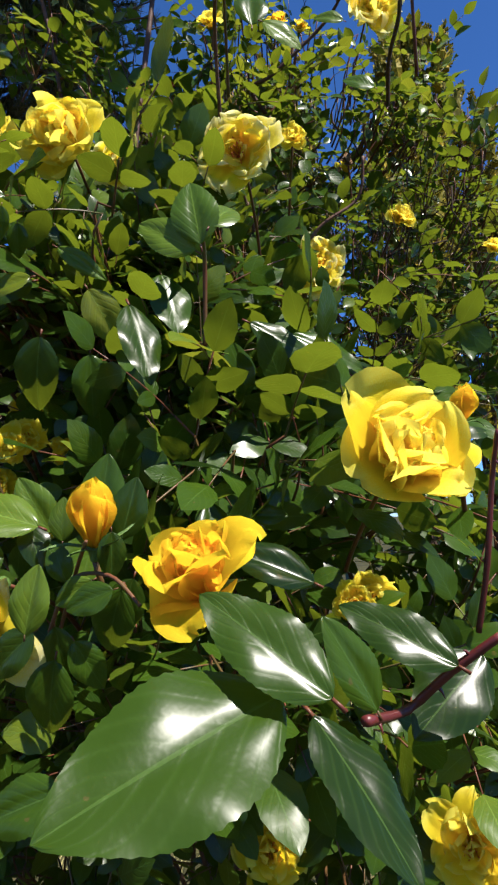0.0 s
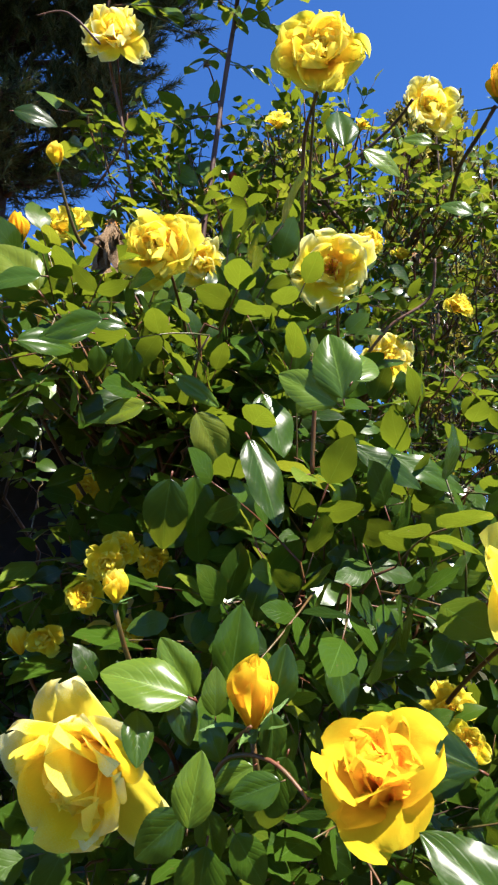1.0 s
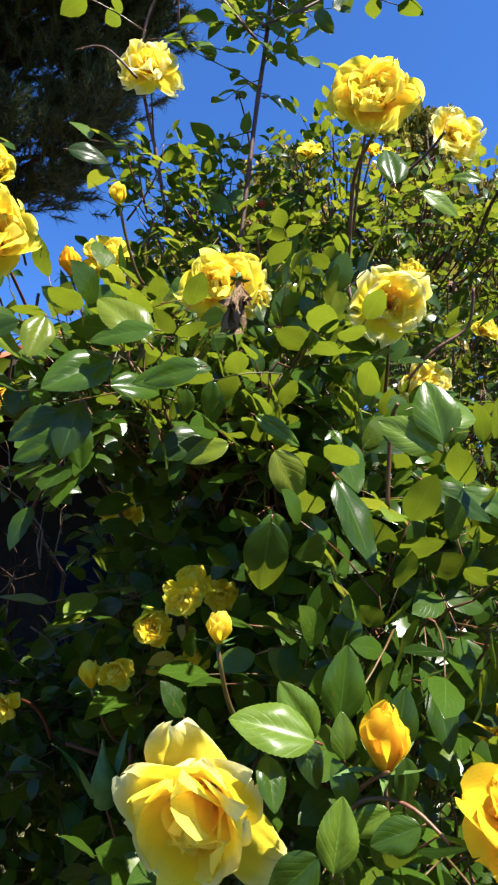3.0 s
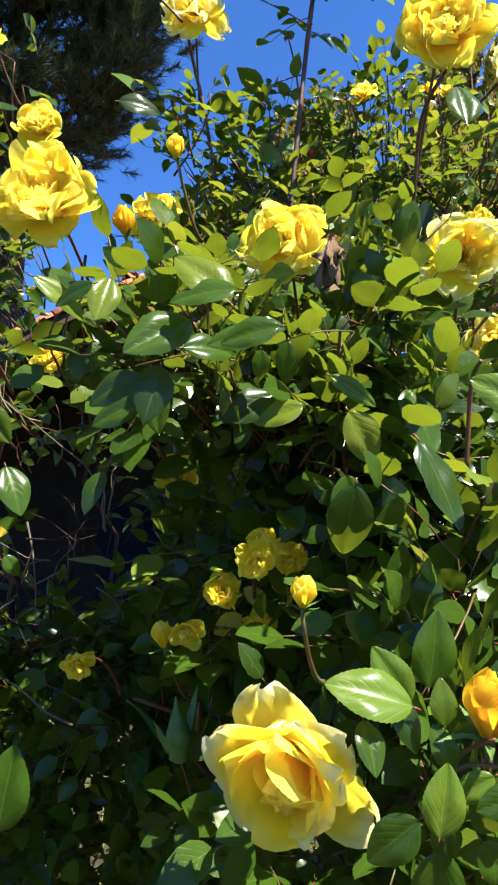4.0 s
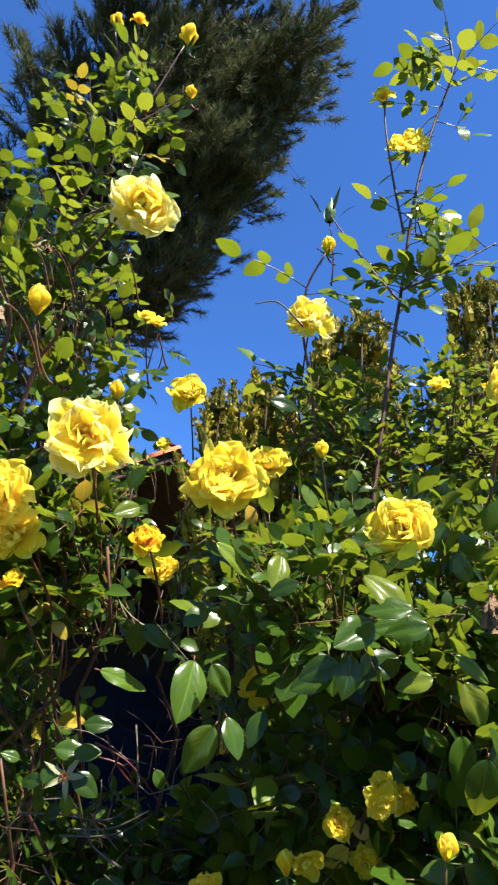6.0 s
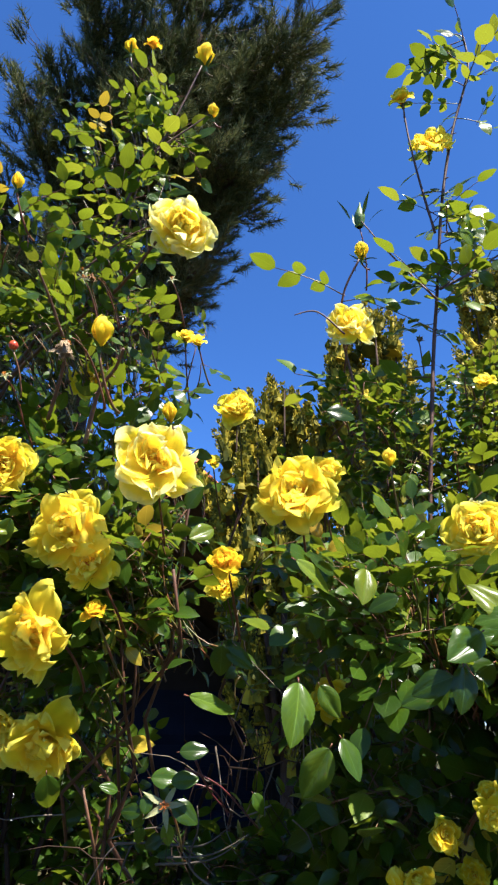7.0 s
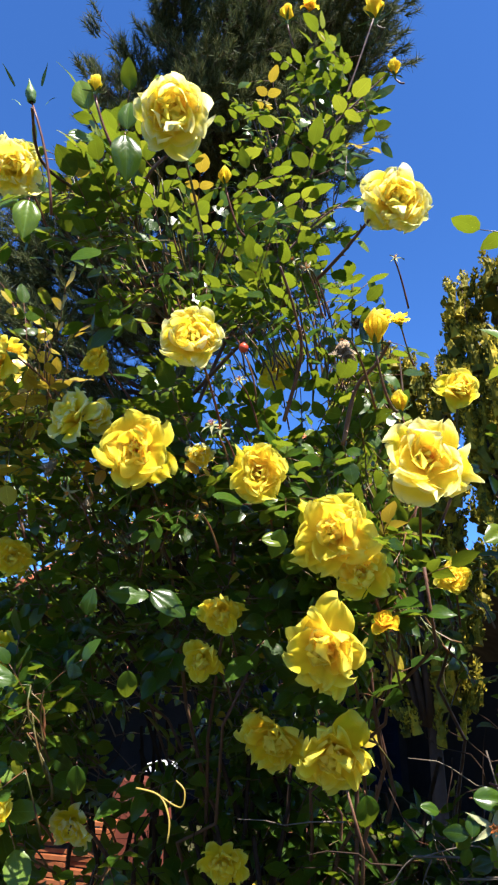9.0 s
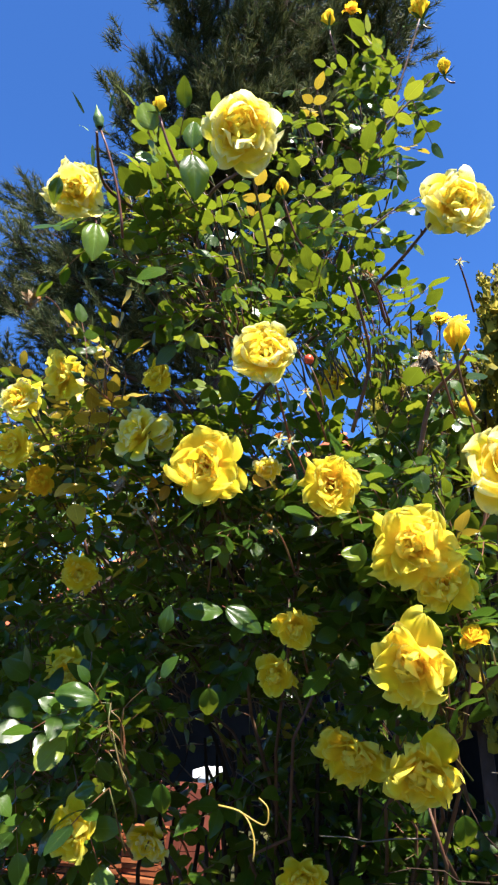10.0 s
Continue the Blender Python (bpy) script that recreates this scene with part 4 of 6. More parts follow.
rose(bush_right, "open", "yellow", -0.112, 0.737, 2.781, 0.097, 4, 12, 3, 0.015, 0.01)
rose(bush_right, "bud", "yellow", -0.274, 0.747, 2.499, 0.029, -4, 80, 2, 0.015, 0.01)
green_bud(bush_right, -0.273, 0.742, 2.585, 0.023, 18, 79)
rose(bush_right, "half", "yellow", -0.063, 0.813, 2.240, 0.046, -11, 36, 0, 0.015, 0.01)
rose(bush_right, "bud", "yellow", -0.279, 0.526, 1.969, 0.018, -11, 75, 3)
rose(bush_left, "bud", "yellow", -0.597, 0.638, 2.102, 0.024, -4, 65, 0)
rose(bush_left, "half", "yellow", -0.562, 0.831, 2.102, 0.035, 3, 35, 2)
rose(bush_left, "bud", "yellow", -0.751, 0.619, 3.002, 0.029, 10, 79, 4)
rose(bush_left, "half", "gold", -0.702, 0.620, 3.012, 0.045, 17, 32, 1)
rose(bush_right, "open", "yellow", -0.357, 0.947, 1.704, 0.076, 7, 8, 3)
rose(bush_right, "open", "yellow", -0.245, 0.582, 1.564, 0.038, 14, 15, 0)
rose(bush_right, "bud", "yellow", -0.300, 0.577, 1.521, 0.019, -20, 69, 2)
rose(bush_right, "droop", "yellow", -0.184, 0.586, 1.591, 0.038, -13, -26, 4)
rose(bush_right, "droop", "yellow", -0.384, 0.591, 1.494, 0.034, -6, -36, 1)
rose(bush_right, "droop", "yellow", -0.279, 0.579, 1.526, 0.034, 1, -29, 3)
rose(bush_right, "droop", "yellow", -0.210, 0.516, 1.592, 0.034, 8, -22, 0)
rose(bush_right, "bud", "yellow", -0.174, 0.404, 1.576, 0.016, 15, 70, 2)
rose(bush_right, "open", "yellow", -0.204, 0.539, 1.604, 0.035, 14, 15, 0)
rose(bush_right, "open", "yellow", -0.215, 0.616, 1.524, 0.034, -20, 5, 2)
rose(bush_right, "open", "yellow", 0.112, 0.710, 1.440, 0.063, -13, 12, 4)
rose(bush_right, "open", "yellow", 0.063, 0.493, 1.465, 0.034, -6, 2, 1)
rose(bush_right, "open", "yellow", 0.042, 0.674, 1.965, 0.034, 1, 9, 3)
rose(bush_right, "half", "yellow", 0.152, 0.973, 2.109, 0.039, 8, 43, 0)
rose(bush_right, "half", "gold", 0.037, 0.820, 2.246, 0.035, 15, 33, 2)
rose(bush_right, "bud", "gold", 0.136, 0.506, 2.019, 0.030, -19, 77, 4)
rose(bush_right, "bud", "gold", -0.360, 0.639, 1.960, 0.026, -12, 67, 1)
rose(bush_right, "open", "yellow", 0.122, 0.442, 1.320, 0.060, -20, 10, 2)
rose(bush_right, "open", "yellow", -0.004, 0.492, 1.294, 0.060, 4, 16, 4)
rose(bush_right, "half", "yellow", 0.334, 0.844, 1.903, 0.037, 11, 33, 1)
rose(bush_right, "half", "yellow", 0.074, 0.875, 2.282, 0.035, 18, 40, 3)
rose(bush_left, "droop", "pale", -0.423, 0.414, 1.430, 0.060, 20, 0, 1)
green_bud(bush_right, -0.290, 0.604, 1.427, 0.024, -17, 82)
withered(bush_right, -0.158, 0.292, 1.750, 0.026, 0, -80, long=2.2, stem=0.012)
withered(bush_right, -0.155, 0.705, 2.050, 0.025, 0, -60, long=1.0)
withered(bush_left, -0.713, 0.529, 2.288, 0.041, 0, -50, long=1.4)
withered(bush_left, -0.650, 0.585, 2.218, 0.032, 0, -50, long=1.3)
withered(bush_left, -1.081, 0.599, 1.975, 0.038, 0, -70, long=1.3)
withered(bush_left, -0.858, 0.612, 2.083, 0.042, 0, -70, long=1.3)
spent_calyx(bush_left, -0.543, 0.560, 1.583, 0.052, 15, 5)
withered(bush_left, -1.084, 0.500, 2.001, 0.047, 0, -60, long=1.3)
withered(bush_right, -0.171, 0.804, 2.332, 0.025, 0, -50, long=1.3)
withered(bush_left, -0.723, 0.559, 2.320, 0.031, 0, -40, long=1.3)
withered(bush_right, 0.116, 0.755, 1.985, 0.030, 0, -70, long=1.3)
withered(bush_left, -1.363, 0.574, 2.435, 0.065, 0, -50, long=1.3)
rose_hip(bush_right, -0.135, 0.923, 2.226, 0.008)
rose_hip(bush_left, -0.796, 0.497, 2.148, 0.007)
rose(bush_left, "droop", "yellow", -1.185, 0.467, 2.183, 0.090, -40, -10, 1)
rose(bush_left, "open", "pale", -1.271, 0.478, 2.164, 0.067, 10, 10, 2)
rose(bush_left, "open", "yellow", -1.048, 0.523, 2.184, 0.059, -20, 5, 3)
rose(bush_left, "droop", "pale", -1.063, 0.502, 2.077, 0.088, -25, 15, 0)
rose(bush_left, "droop", "pale", -0.879, 0.559, 2.019, 0.043, 10, -60, 4)
rose(bush_left, "open", "yellow", -1.307, 0.518, 2.099, 0.073, 0, 0, 1)
rose(bush_left, "open", "gold", -1.295, 0.578, 2.057, 0.056, 10, -20, 4)
spent_calyx(bush_left, -0.700, 0.479, 2.248, 0.028, 20, -20)
spent_calyx(bush_left, -0.830, 0.507, 2.033, 0.033, 0, 30)
spent_calyx(bush_left, -0.855, 0.501, 1.916, 0.029, -10, -50)
spent_calyx(bush_left, -0.850, 0.528, 2.050, 0.040, 0, 35)
spent_calyx(bush_left, -1.082, 0.549, 1.977, 0.034, 0, -30)
spent_calyx(bush_left, -0.732, 0.539, 2.314, 0.029, 0, 10)
spent_calyx(bush_left, -0.583, 0.533, 2.280, 0.023, 10, 20)
spent_calyx(bush_left, -0.803, 0.504, 2.102, 0.027, 0, 30)

# ---- canes and foliage ----
RED_CANE = solid("young_red_cane", [(0.3, (0.045, 0.010, 0.010)), (0.7, (0.10, 0.018, 0.016))], 40.0, 0.4)
DRY = solid("dry_brown_twig", [(0.3, (0.022, 0.015, 0.011)), (0.6, (0.05, 0.035, 0.025)), (0.8, (0.10, 0.075, 0.055))], 80.0, 0.9)
# darker copy of the twig brown, with the shade under the leaves put in
SHADED_CANE = solid("shaded_brown_cane", [(0.3, (0.020, 0.012, 0.008)), (0.6, (0.040, 0.025, 0.017)), (0.8, (0.07, 0.05, 0.035))], 60.0, 0.85)
VINE = solid("pale_yellow_tendril", [(0.3, (0.22, 0.15, 0.02)), (0.7, (0.34, 0.25, 0.04))], 40.0, 0.5)
grow = np.random.default_rng(5)
placed = {bush_right.name: [], bush_left.name: []}
twigs = {bush_right.name: Shape(), bush_left.name: Shape()}
keep = np.array([tuple(c) for c, r in clear])
keep_r = np.array([r for c, r in clear])


gaps = []


def gap(x, y, z, dx, dy, dz, r, depth=9.0):
    """A thin spot through the leaves, along a line."""
    d = np.array((dx, dy, dz))
    gaps.append((np.array((x, y, z)), d / np.linalg.norm(d), r, depth))


gap(-1.044, 0.820, 1.508, -0.41, 0.89, -0.19, 0.040, 1.05)
gap(-1.179, 0.791, 1.478, -0.51, 0.83, -0.20, 0.037, 1.05)
gap(-1.102, 0.800, 1.513, -0.42, 0.89, -0.19, 0.040, 1.05)
gap(-1.131, 0.811, 1.488, -0.53, 0.83, -0.18, 0.036, 1.05)
gap(-0.525, 0.874, 1.623, -0.15, 0.99, -0.04, 0.076)
gap(-0.585, 0.837, 1.687, -0.21, 0.98, 0.01, 0.054)
gap(-0.535, 0.918, 1.619, -0.07, 0.99, -0.07, 0.094)
gap(-0.590, 0.853, 1.735, -0.13, 0.99, 0.04, 0.045)
gap(-0.473, 0.865, 1.783, -0.01, 1.00, 0.08, 0.054)
gap(-0.663, 0.937, 1.487, -0.18, 0.97, -0.18, 0.076, 1.05)
gap(-0.785, 0.910, 1.472, -0.29, 0.94, -0.20, 0.062, 1.05)
gap(-0.532, 0.938, 1.636, -0.02, 1.00, -0.06, 0.080)
gap(-0.864, 0.884, 1.517, -0.32, 0.93, -0.16, 0.071, 1.05)
gap(-0.999, 0.760, 1.700, -0.47, 0.88, 0.00, 0.054)
gap(-0.608, 0.859, 1.761, -0.10, 0.99, 0.06, 0.049)
gap(-0.511, 0.869, 1.647, -0.19, 0.98, -0.00, 0.085)
gap(-0.527, 0.881, 1.630, -0.11, 0.99, -0.04, 0.098)
gap(-0.637, 0.837, 1.678, -0.21, 0.98, 0.00, 0.062)
gap(-0.620, 0.918, 1.554, -0.34, 0.94, -0.10, 0.080)
gap(-0.663, 0.962, 1.436, -0.35, 0.92, -0.19, 0.062, 1.05)
gap(-1.032, 0.741, 1.714, -0.41, 0.91, -0.02, 0.054)
gap(-0.869, 0.880, 1.509, -0.23, 0.95, -0.19, 0.062, 1.05)
gap(-1.060, 0.687, 1.811, -0.43, 0.90, 0.08, 0.049)
gap(-0.964, 0.787, 1.661, -0.32, 0.94, -0.07, 0.054)
gap(-0.583, 0.935, 1.478, -0.34, 0.93, -0.13, 0.071, 1.05)
gap(-0.642, 0.958, 1.348, -0.37, 0.90, -0.24, 0.071, 1.05)
gap(-1.043, 0.766, 1.640, -0.44, 0.90, -0.07, 0.054)
gap(-1.172, 0.604, 1.911, -0.55, 0.82, 0.18, 0.045)
gap(-0.752, 0.833, 1.543, -0.29, 0.95, -0.13, 0.122, 1.02)
gap(-0.908, 0.833, 1.788, -0.40, 0.91, 0.11, 0.056, 1.02)
gap(-0.888, 0.816, 1.560, -0.22, 0.96, -0.14, 0.107, 1.02)
gap(-1.099, 0.799, 1.638, -0.41, 0.91, -0.08, 0.091, 1.02)
gap(-1.033, 0.804, 1.929, -0.35, 0.92, 0.19, 0.069, 1.02)
gap(-0.675, 0.814, 1.566, -0.37, 0.93, -0.09, 0.093, 1.02)
gap(-0.534, 0.800, 1.498, -0.35, 0.92, -0.15, 0.101, 1.02)
gap(-0.808, 0.832, 1.773, -0.22, 0.97, 0.06, 0.054, 1.02)
gap(-0.414, 0.769, 1.467, -0.30, 0.94, -0.18, 0.079, 1.02)
gap(-0.503, 0.684, 1.953, -0.24, 0.92, 0.31, 0.043)
gap(-0.583, 0.697, 2.058, -0.30, 0.87, 0.39, 0.026)
gap(-0.401, 0.686, 1.832, 0.02, 0.98, 0.19, 0.04)
gap(-0.464, 0.686, 1.919, -0.29, 0.89, 0.36, 0.034)
gap(-0.364, 0.686, 1.891, -0.25, 0.90, 0.37, 0.018)
gap(-0.523, 0.684, 2.045, -0.30, 0.86, 0.42, 0.034)
gap(-0.518, 0.785, 1.629, -0.17, 0.98, -0.04, 0.077)
gap(-0.512, 0.785, 1.624, -0.11, 0.99, -0.04, 0.107)
gap(-0.487, 0.787, 1.618, -0.21, 0.98, -0.05, 0.097)
gap(-0.568, 0.811, 1.633, 0.01, 1.00, -0.07, 0.072)
gap(-0.456, 0.782, 1.616, -0.35, 0.94, -0.01, 0.059)
gap(-0.427, 0.778, 1.602, -0.22, 0.97, -0.03, 0.059)
gap(-0.487, 0.787, 1.604, -0.27, 0.96, -0.07, 0.067)
gap(-0.804, 0.693, 2.152, -0.16, 0.89, 0.43, 0.028)
gap(-1.115, 0.782, 1.507, -0.43, 0.88, -0.20, 0.042, 1.05)
gap(-1.034, 0.796, 1.503, -0.42, 0.89, -0.19, 0.043, 1.05)
gap(-0.546, 0.702, 1.914, 0.03, 0.97, 0.23, 0.024)
gap(-0.533, 0.785, 1.656, 0.05, 1.00, -0.05, 0.056)
gap(-0.973, 0.651, 1.562, -0.42, 0.89, -0.17, 0.050)
gap(-0.977, 0.667, 1.520, -0.41, 0.89, -0.20, 0.055)
gap(-1.081, 0.638, 1.512, -0.51, 0.84, -0.21, 0.050)
gap(-0.932, 0.678, 1.547, -0.45, 0.88, -0.16, 0.045)
gap(-1.058, 0.649, 1.521, -0.55, 0.81, -0.18, 0.045)
gap(-1.131, 0.638, 1.477, -0.54, 0.81, -0.23, 0.045)
gap(-1.008, 0.648, 1.549, -0.42, 0.89, -0.19, 0.045)
gap(-0.664, 0.807, 1.733, -0.34, 0.94, 0.08, 0.048)
gap(-0.662, 0.843, 1.661, -0.33, 0.94, 0.01, 0.048)
gap(-0.584, 0.814, 1.739, -0.27, 0.96, 0.09, 0.048)
gap(-0.582, 0.850, 1.667, -0.26, 0.96, 0.02, 0.048)
gap(-0.581, 0.886, 1.595, -0.25, 0.97, -0.05, 0.048)
gap(-0.579, 0.921, 1.523, -0.24, 0.96, -0.11, 0.048)
gap(-0.504, 0.822, 1.744, -0.20, 0.98, 0.09, 0.048)
gap(-0.503, 0.858, 1.672, -0.19, 0.98, 0.02, 0.048)
gap(-0.501, 0.893, 1.600, -0.18, 0.98, -0.04, 0.048)
gap(-0.500, 0.929, 1.528, -0.17, 0.98, -0.11, 0.048)
gap(-0.424, 0.829, 1.749, -0.12, 0.99, 0.10, 0.048)
gap(-0.423, 0.865, 1.677, -0.11, 0.99, 0.03, 0.048)
gap(-0.421, 0.901, 1.605, -0.11, 0.99, -0.04, 0.048)
gap(-0.420, 0.937, 1.533, -0.10, 0.99, -0.10, 0.048)
gap(-0.502, 0.654, 1.969, -0.22, 0.91, 0.35, 0.024)
gap(-0.473, 0.668, 1.949, -0.19, 0.93, 0.33, 0.024)
gap(-0.597, 0.718, 1.958, -0.10, 0.95, 0.28, 0.024)
gap(-0.576, 0.733, 1.940, -0.07, 0.96, 0.26, 0.024)
gap(-0.459, 0.807, 1.857, 0.05, 0.99, 0.16, 0.024)
gap(-0.497, 0.779, 1.995, -0.29, 0.87, 0.40, 0.024)
gap(-0.434, 0.736, 1.877, -0.02, 0.98, 0.22, 0.024)
gap(-0.679, 0.689, 1.981, -0.08, 0.96, 0.27, 0.024)


def blocked(p, reach=0.042):
    """Whether a leaf at p would grow in front of a flower."""
    rel = p - keep
    for g, way, r, depth in gaps:
        q = p - g
        if p[1] < depth and np.linalg.norm(q - (q @ way) * way) < r:
            return True
    for lean in (-0.2, 0.05, 0.3):
        way = np.stack([np.full(len(keep), lean), np.full(len(keep), -0.9), -0.9 * (keep[:, 2] - 1.62)], 1)
        way /= np.linalg.norm(way, axis=1)[:, None]
        s = np.sum(rel * way, axis=1)
        side = np.linalg.norm(rel - s[:, None] * way, axis=1)
        if np.any((s > -0.6 * keep_r) & (s < 0.48) & (side < keep_r * 0.95 + reach)):
            return True
    return False


def frame_of(d, n):
    d = d / (np.linalg.norm(d) + 1e-9)
    x = np.cross(d, n)
    x /= np.linalg.norm(x) + 1e-9
    return np.stack([x, d, np.cross(x, d)], 1)


def foliage(bush, x, y, z, rx, ry, rz, count, young=0.2, old=0.03, size=1.0):
    """Compound leaves through an oval part of the bush, more of them near its outside."""
    c, rad = np.array((x, y, z)), np.array((rx, ry, rz))
    sh = twigs[bush.name]
    for k in range(int(count * 0.92)):
        for attempt in range(4):
            u = grow.normal(0, 1, 3)
            u /= np.linalg.norm(u)
            u *= grow.uniform(0.25, 1.0) ** 0.5
            p = c + u * rad
            way = u * (0.5, 0.6, 0.5) + (0, -0.45, 0.1)
            if p[1] > 0.2 and not blocked(p) and not blocked(p + 0.05 * size * way / np.linalg.norm(way), 0.036):
                break
        else:
            continue
        out = u * (0.5, 0.6, 0.5) + (0, -0.45, 0.25)
        d = out + grow.normal(0, 0.55, 3)
        d[2] -= 0.15
        flat = min(1.0, max(0.0, (p[2] - 1.65) / 0.55))
        n = np.array((0.15, -0.66 + 0.42 * flat, 0.66 + 0.25 * flat)) + grow.normal(0, 0.42, 3)
        m = frame_of(d, n)
        roll = grow.uniform()
        tone = 2 if roll < young * 0.35 else 3 if roll < young * 0.35 + old * (1.0 if old > 0.09 else 0.25) else 0
        placed[bush.name].append((p, m, size * (1.0 - 0.22 * flat) * grow.uniform(0.68, 1.25), tone, int(grow.integers(len(LEAF_SHAPES)))))
        if k % 2 == 0:
            q = p - out / (np.linalg.norm(out) + 1e-9) * grow.uniform(0.03, 0.1) + (0, 0.02, -0.03)
            sweep(sh, arc(q - np.array(bush.location), p - np.array(bush.location), grow.normal(0, 0.010, 3), 5), 0.0021, 0.0011, 3)


lone = [broad_leaflet(1.0, 1.0, f, c) for f, c in ((0.32, 0.30), (0.45, 0.5), (0.28, 0.6), (0.5, 0.2))]
lone.append(broad_leaflet(1.0, 1.0, 0.16, 0.20, 36, 10, 0.016, 1.6))


def lone_leaf(bush, x, y, z, length, ratio, way, normal, material):
    """One large leaflet with its stalk, its middle at the given place."""
    k = 4 if length > 0.058 else int(abs(x * 977 + z * 331)) % 4
    v, f, t = lone[k]
    sh = Shape()
    sh.add(v * (length * ratio, length, length), f, t, 0)
    sweep(sh, [(0, -length * 0.1, -length * 0.015), (0, -length * 0.05, -0.005 * length), (0, 0, 0)], length * 0.016, length * 0.012, 5, 1)
    m = Matrix([list(r) for r in frame_of(np.array(way), np.array(normal))]).to_4x4()
    m.translation = Vector((x, y, z)) - Vector(way) * length * 0.5 - bush.location
    part("leaf", sh.mesh("leaf", material, STEM), bush, "", m)
    clear.append((Vector((x, y, z)), length * 0.25))


def cane(bush, points, r0, r1, material, leaves=0, size=0.8, young=0.6):
    """A smooth cane through a few places, with prickles."""
    pts = np.array(points) - np.array(bush.location)
    k = len(pts)
    fine = []
    for i in range(k - 1):
        a, b = pts[i], pts[i + 1]
        t0 = (pts[i + 1] - pts[max(0, i - 1)]) * 0.5
        t1 = (pts[min(k - 1, i + 2)] - pts[i]) * 0.5
        for s in np.linspace(0, 1, 7)[: None if i == k - 2 else -1]:
            fine.append((2 * s ** 3 - 3 * s ** 2 + 1) * a + (s ** 3 - 2 * s ** 2 + s) * t0 + (3 * s ** 2 - 2 * s ** 3) * b + (s ** 3 - s ** 2) * t1)
    sh = Shape()
    sweep(sh, fine, r0, r1, 7, 0, 0.08, grow)
    if material is not VINE:
        for i in range(2, len(fine) - 2, 4):
            q = np.array(fine[i])
            d = grow.normal(0, 1, 3)
            d /= np.linalg.norm(d)
            sweep(sh, [q, q + d * r0 * 1.6, q + d * r0 * 2.4 - (0, 0, r0 * 0.5)], r0 * 0.5, r0 * 0.05, 4)
    part("cane", sh.mesh("cane", material), bush)
    leaves = int(leaves * 1.4)
    for i in range(leaves):
        s = (i + grow.uniform(0.1, 0.9)) / leaves * (len(fine) - 1)
        q = np.array(fine[int(s)]) * (1 - s % 1) + np.array(fine[min(len(fine) - 1, int(s) + 1)]) * (s % 1) + np.array(bush.location)
        a = grow.uniform(0, 6.2832)
        d = np.array((math.cos(a), 0.5 * math.sin(a), 0.35)) + grow.normal(0, 0.25, 3)
        n = np.array((0.15, -0.45, 0.8)) + grow.normal(0, 0.4, 3)
        if blocked(q) or blocked(q + 0.06 * d / np.linalg.norm(d), 0.036):
            continue
        placed[bush.name].append((q, frame_of(d, n), size * grow.uniform(0.95, 1.5), 2 if grow.uniform() < young else 0, int(grow.integers(len(LEAF_SHAPES)))))


def tangle(bush, x, y, z, rx, ry, rz, count, material):
    """Dry crooked twigs in the shade inside the bush."""
    sh = Shape()
    for k in range(count):
        p = np.array((x, y, z)) + grow.uniform(-1, 1, 3) * (rx, ry, rz) - np.array(bush.location)
        d = grow.normal(0, 1, 3) * (1, 0.5, 0.9)
        d /= np.linalg.norm(d)
        pts = [p]
        for s in range(int(grow.integers(3, 7))):
            d = d + grow.normal(0, 0.42, 3)
            d /= np.linalg.norm(d)
            pts.append(pts[-1] + d * grow.uniform(0.02, 0.05))
        sweep(sh, pts, grow.uniform(0.0007, 0.0015), 0.0005, 4)
    tagged(part("dry_brush", sh.mesh("dry_brush", material), bush, "tangled dry grey-brown twigs"), kind="stuff")


lone_leaf(bush_right, -0.036, 0.222, 1.459, 0.086, 0.62, (-0.80, -0.56, -0.23), (0.03, -0.72, 0.69), LEAF)
lone_leaf(bush_right, -0.007, 0.244, 1.488, 0.059, 0.50, (-0.76, 0.24, 0.60), (-0.13, -0.70, 0.70), LEAF)
lone_leaf(bush_right, 0.031, 0.267, 1.428, 0.067, 0.50, (0.54, -0.54, -0.65), (0.51, -0.63, 0.58), LEAF)
lone_leaf(bush_right, 0.030, 0.292, 1.469, 0.045, 0.50, (-0.45, -0.08, 0.89), (0.30, -0.85, 0.43), LEAF)
lone_leaf(bush_right, 0.055, 0.320, 1.476, 0.060, 0.45, (-0.85, 0.25, 0.47), (0.57, -0.82, 0.11), LEAF)
lone_leaf(bush_right, -0.003, 0.338, 1.507, 0.050, 0.50, (-0.91, -0.04, 0.42), (0.20, -0.80, 0.57), LEAF)
lone_leaf(bush_right, 0.084, 0.337, 1.443, 0.060, 0.62, (-0.71, -0.50, -0.49), (0.20, -0.76, 0.62), LEAF)
lone_leaf(bush_right, -0.125, 0.336, 1.394, 0.046, 0.62, (-0.94, 0.03, -0.34), (0.30, -0.76, 0.57), LEAF)
lone_leaf(bush_right, -0.114, 0.316, 1.494, 0.033, 0.62, (0.17, -0.09, 0.98), (-0.00, -0.94, 0.33), LEAF_YOUNG)
lone_leaf(bush_right, -0.079, 0.327, 1.512, 0.024, 0.62, (-0.00, 0.09, -1.00), (0.29, -0.84, 0.47), LEAF)
lone_leaf(bush_right, -0.088, 0.317, 1.493, 0.026, 0.62, (-0.94, 0.03, -0.34), (-0.00, -0.94, 0.33), LEAF)
lone_leaf(bush_right, -0.078, 0.345, 1.483, 0.036, 0.62, (-0.34, 0.08, -0.94), (0.28, -0.83, 0.49), LEAF)
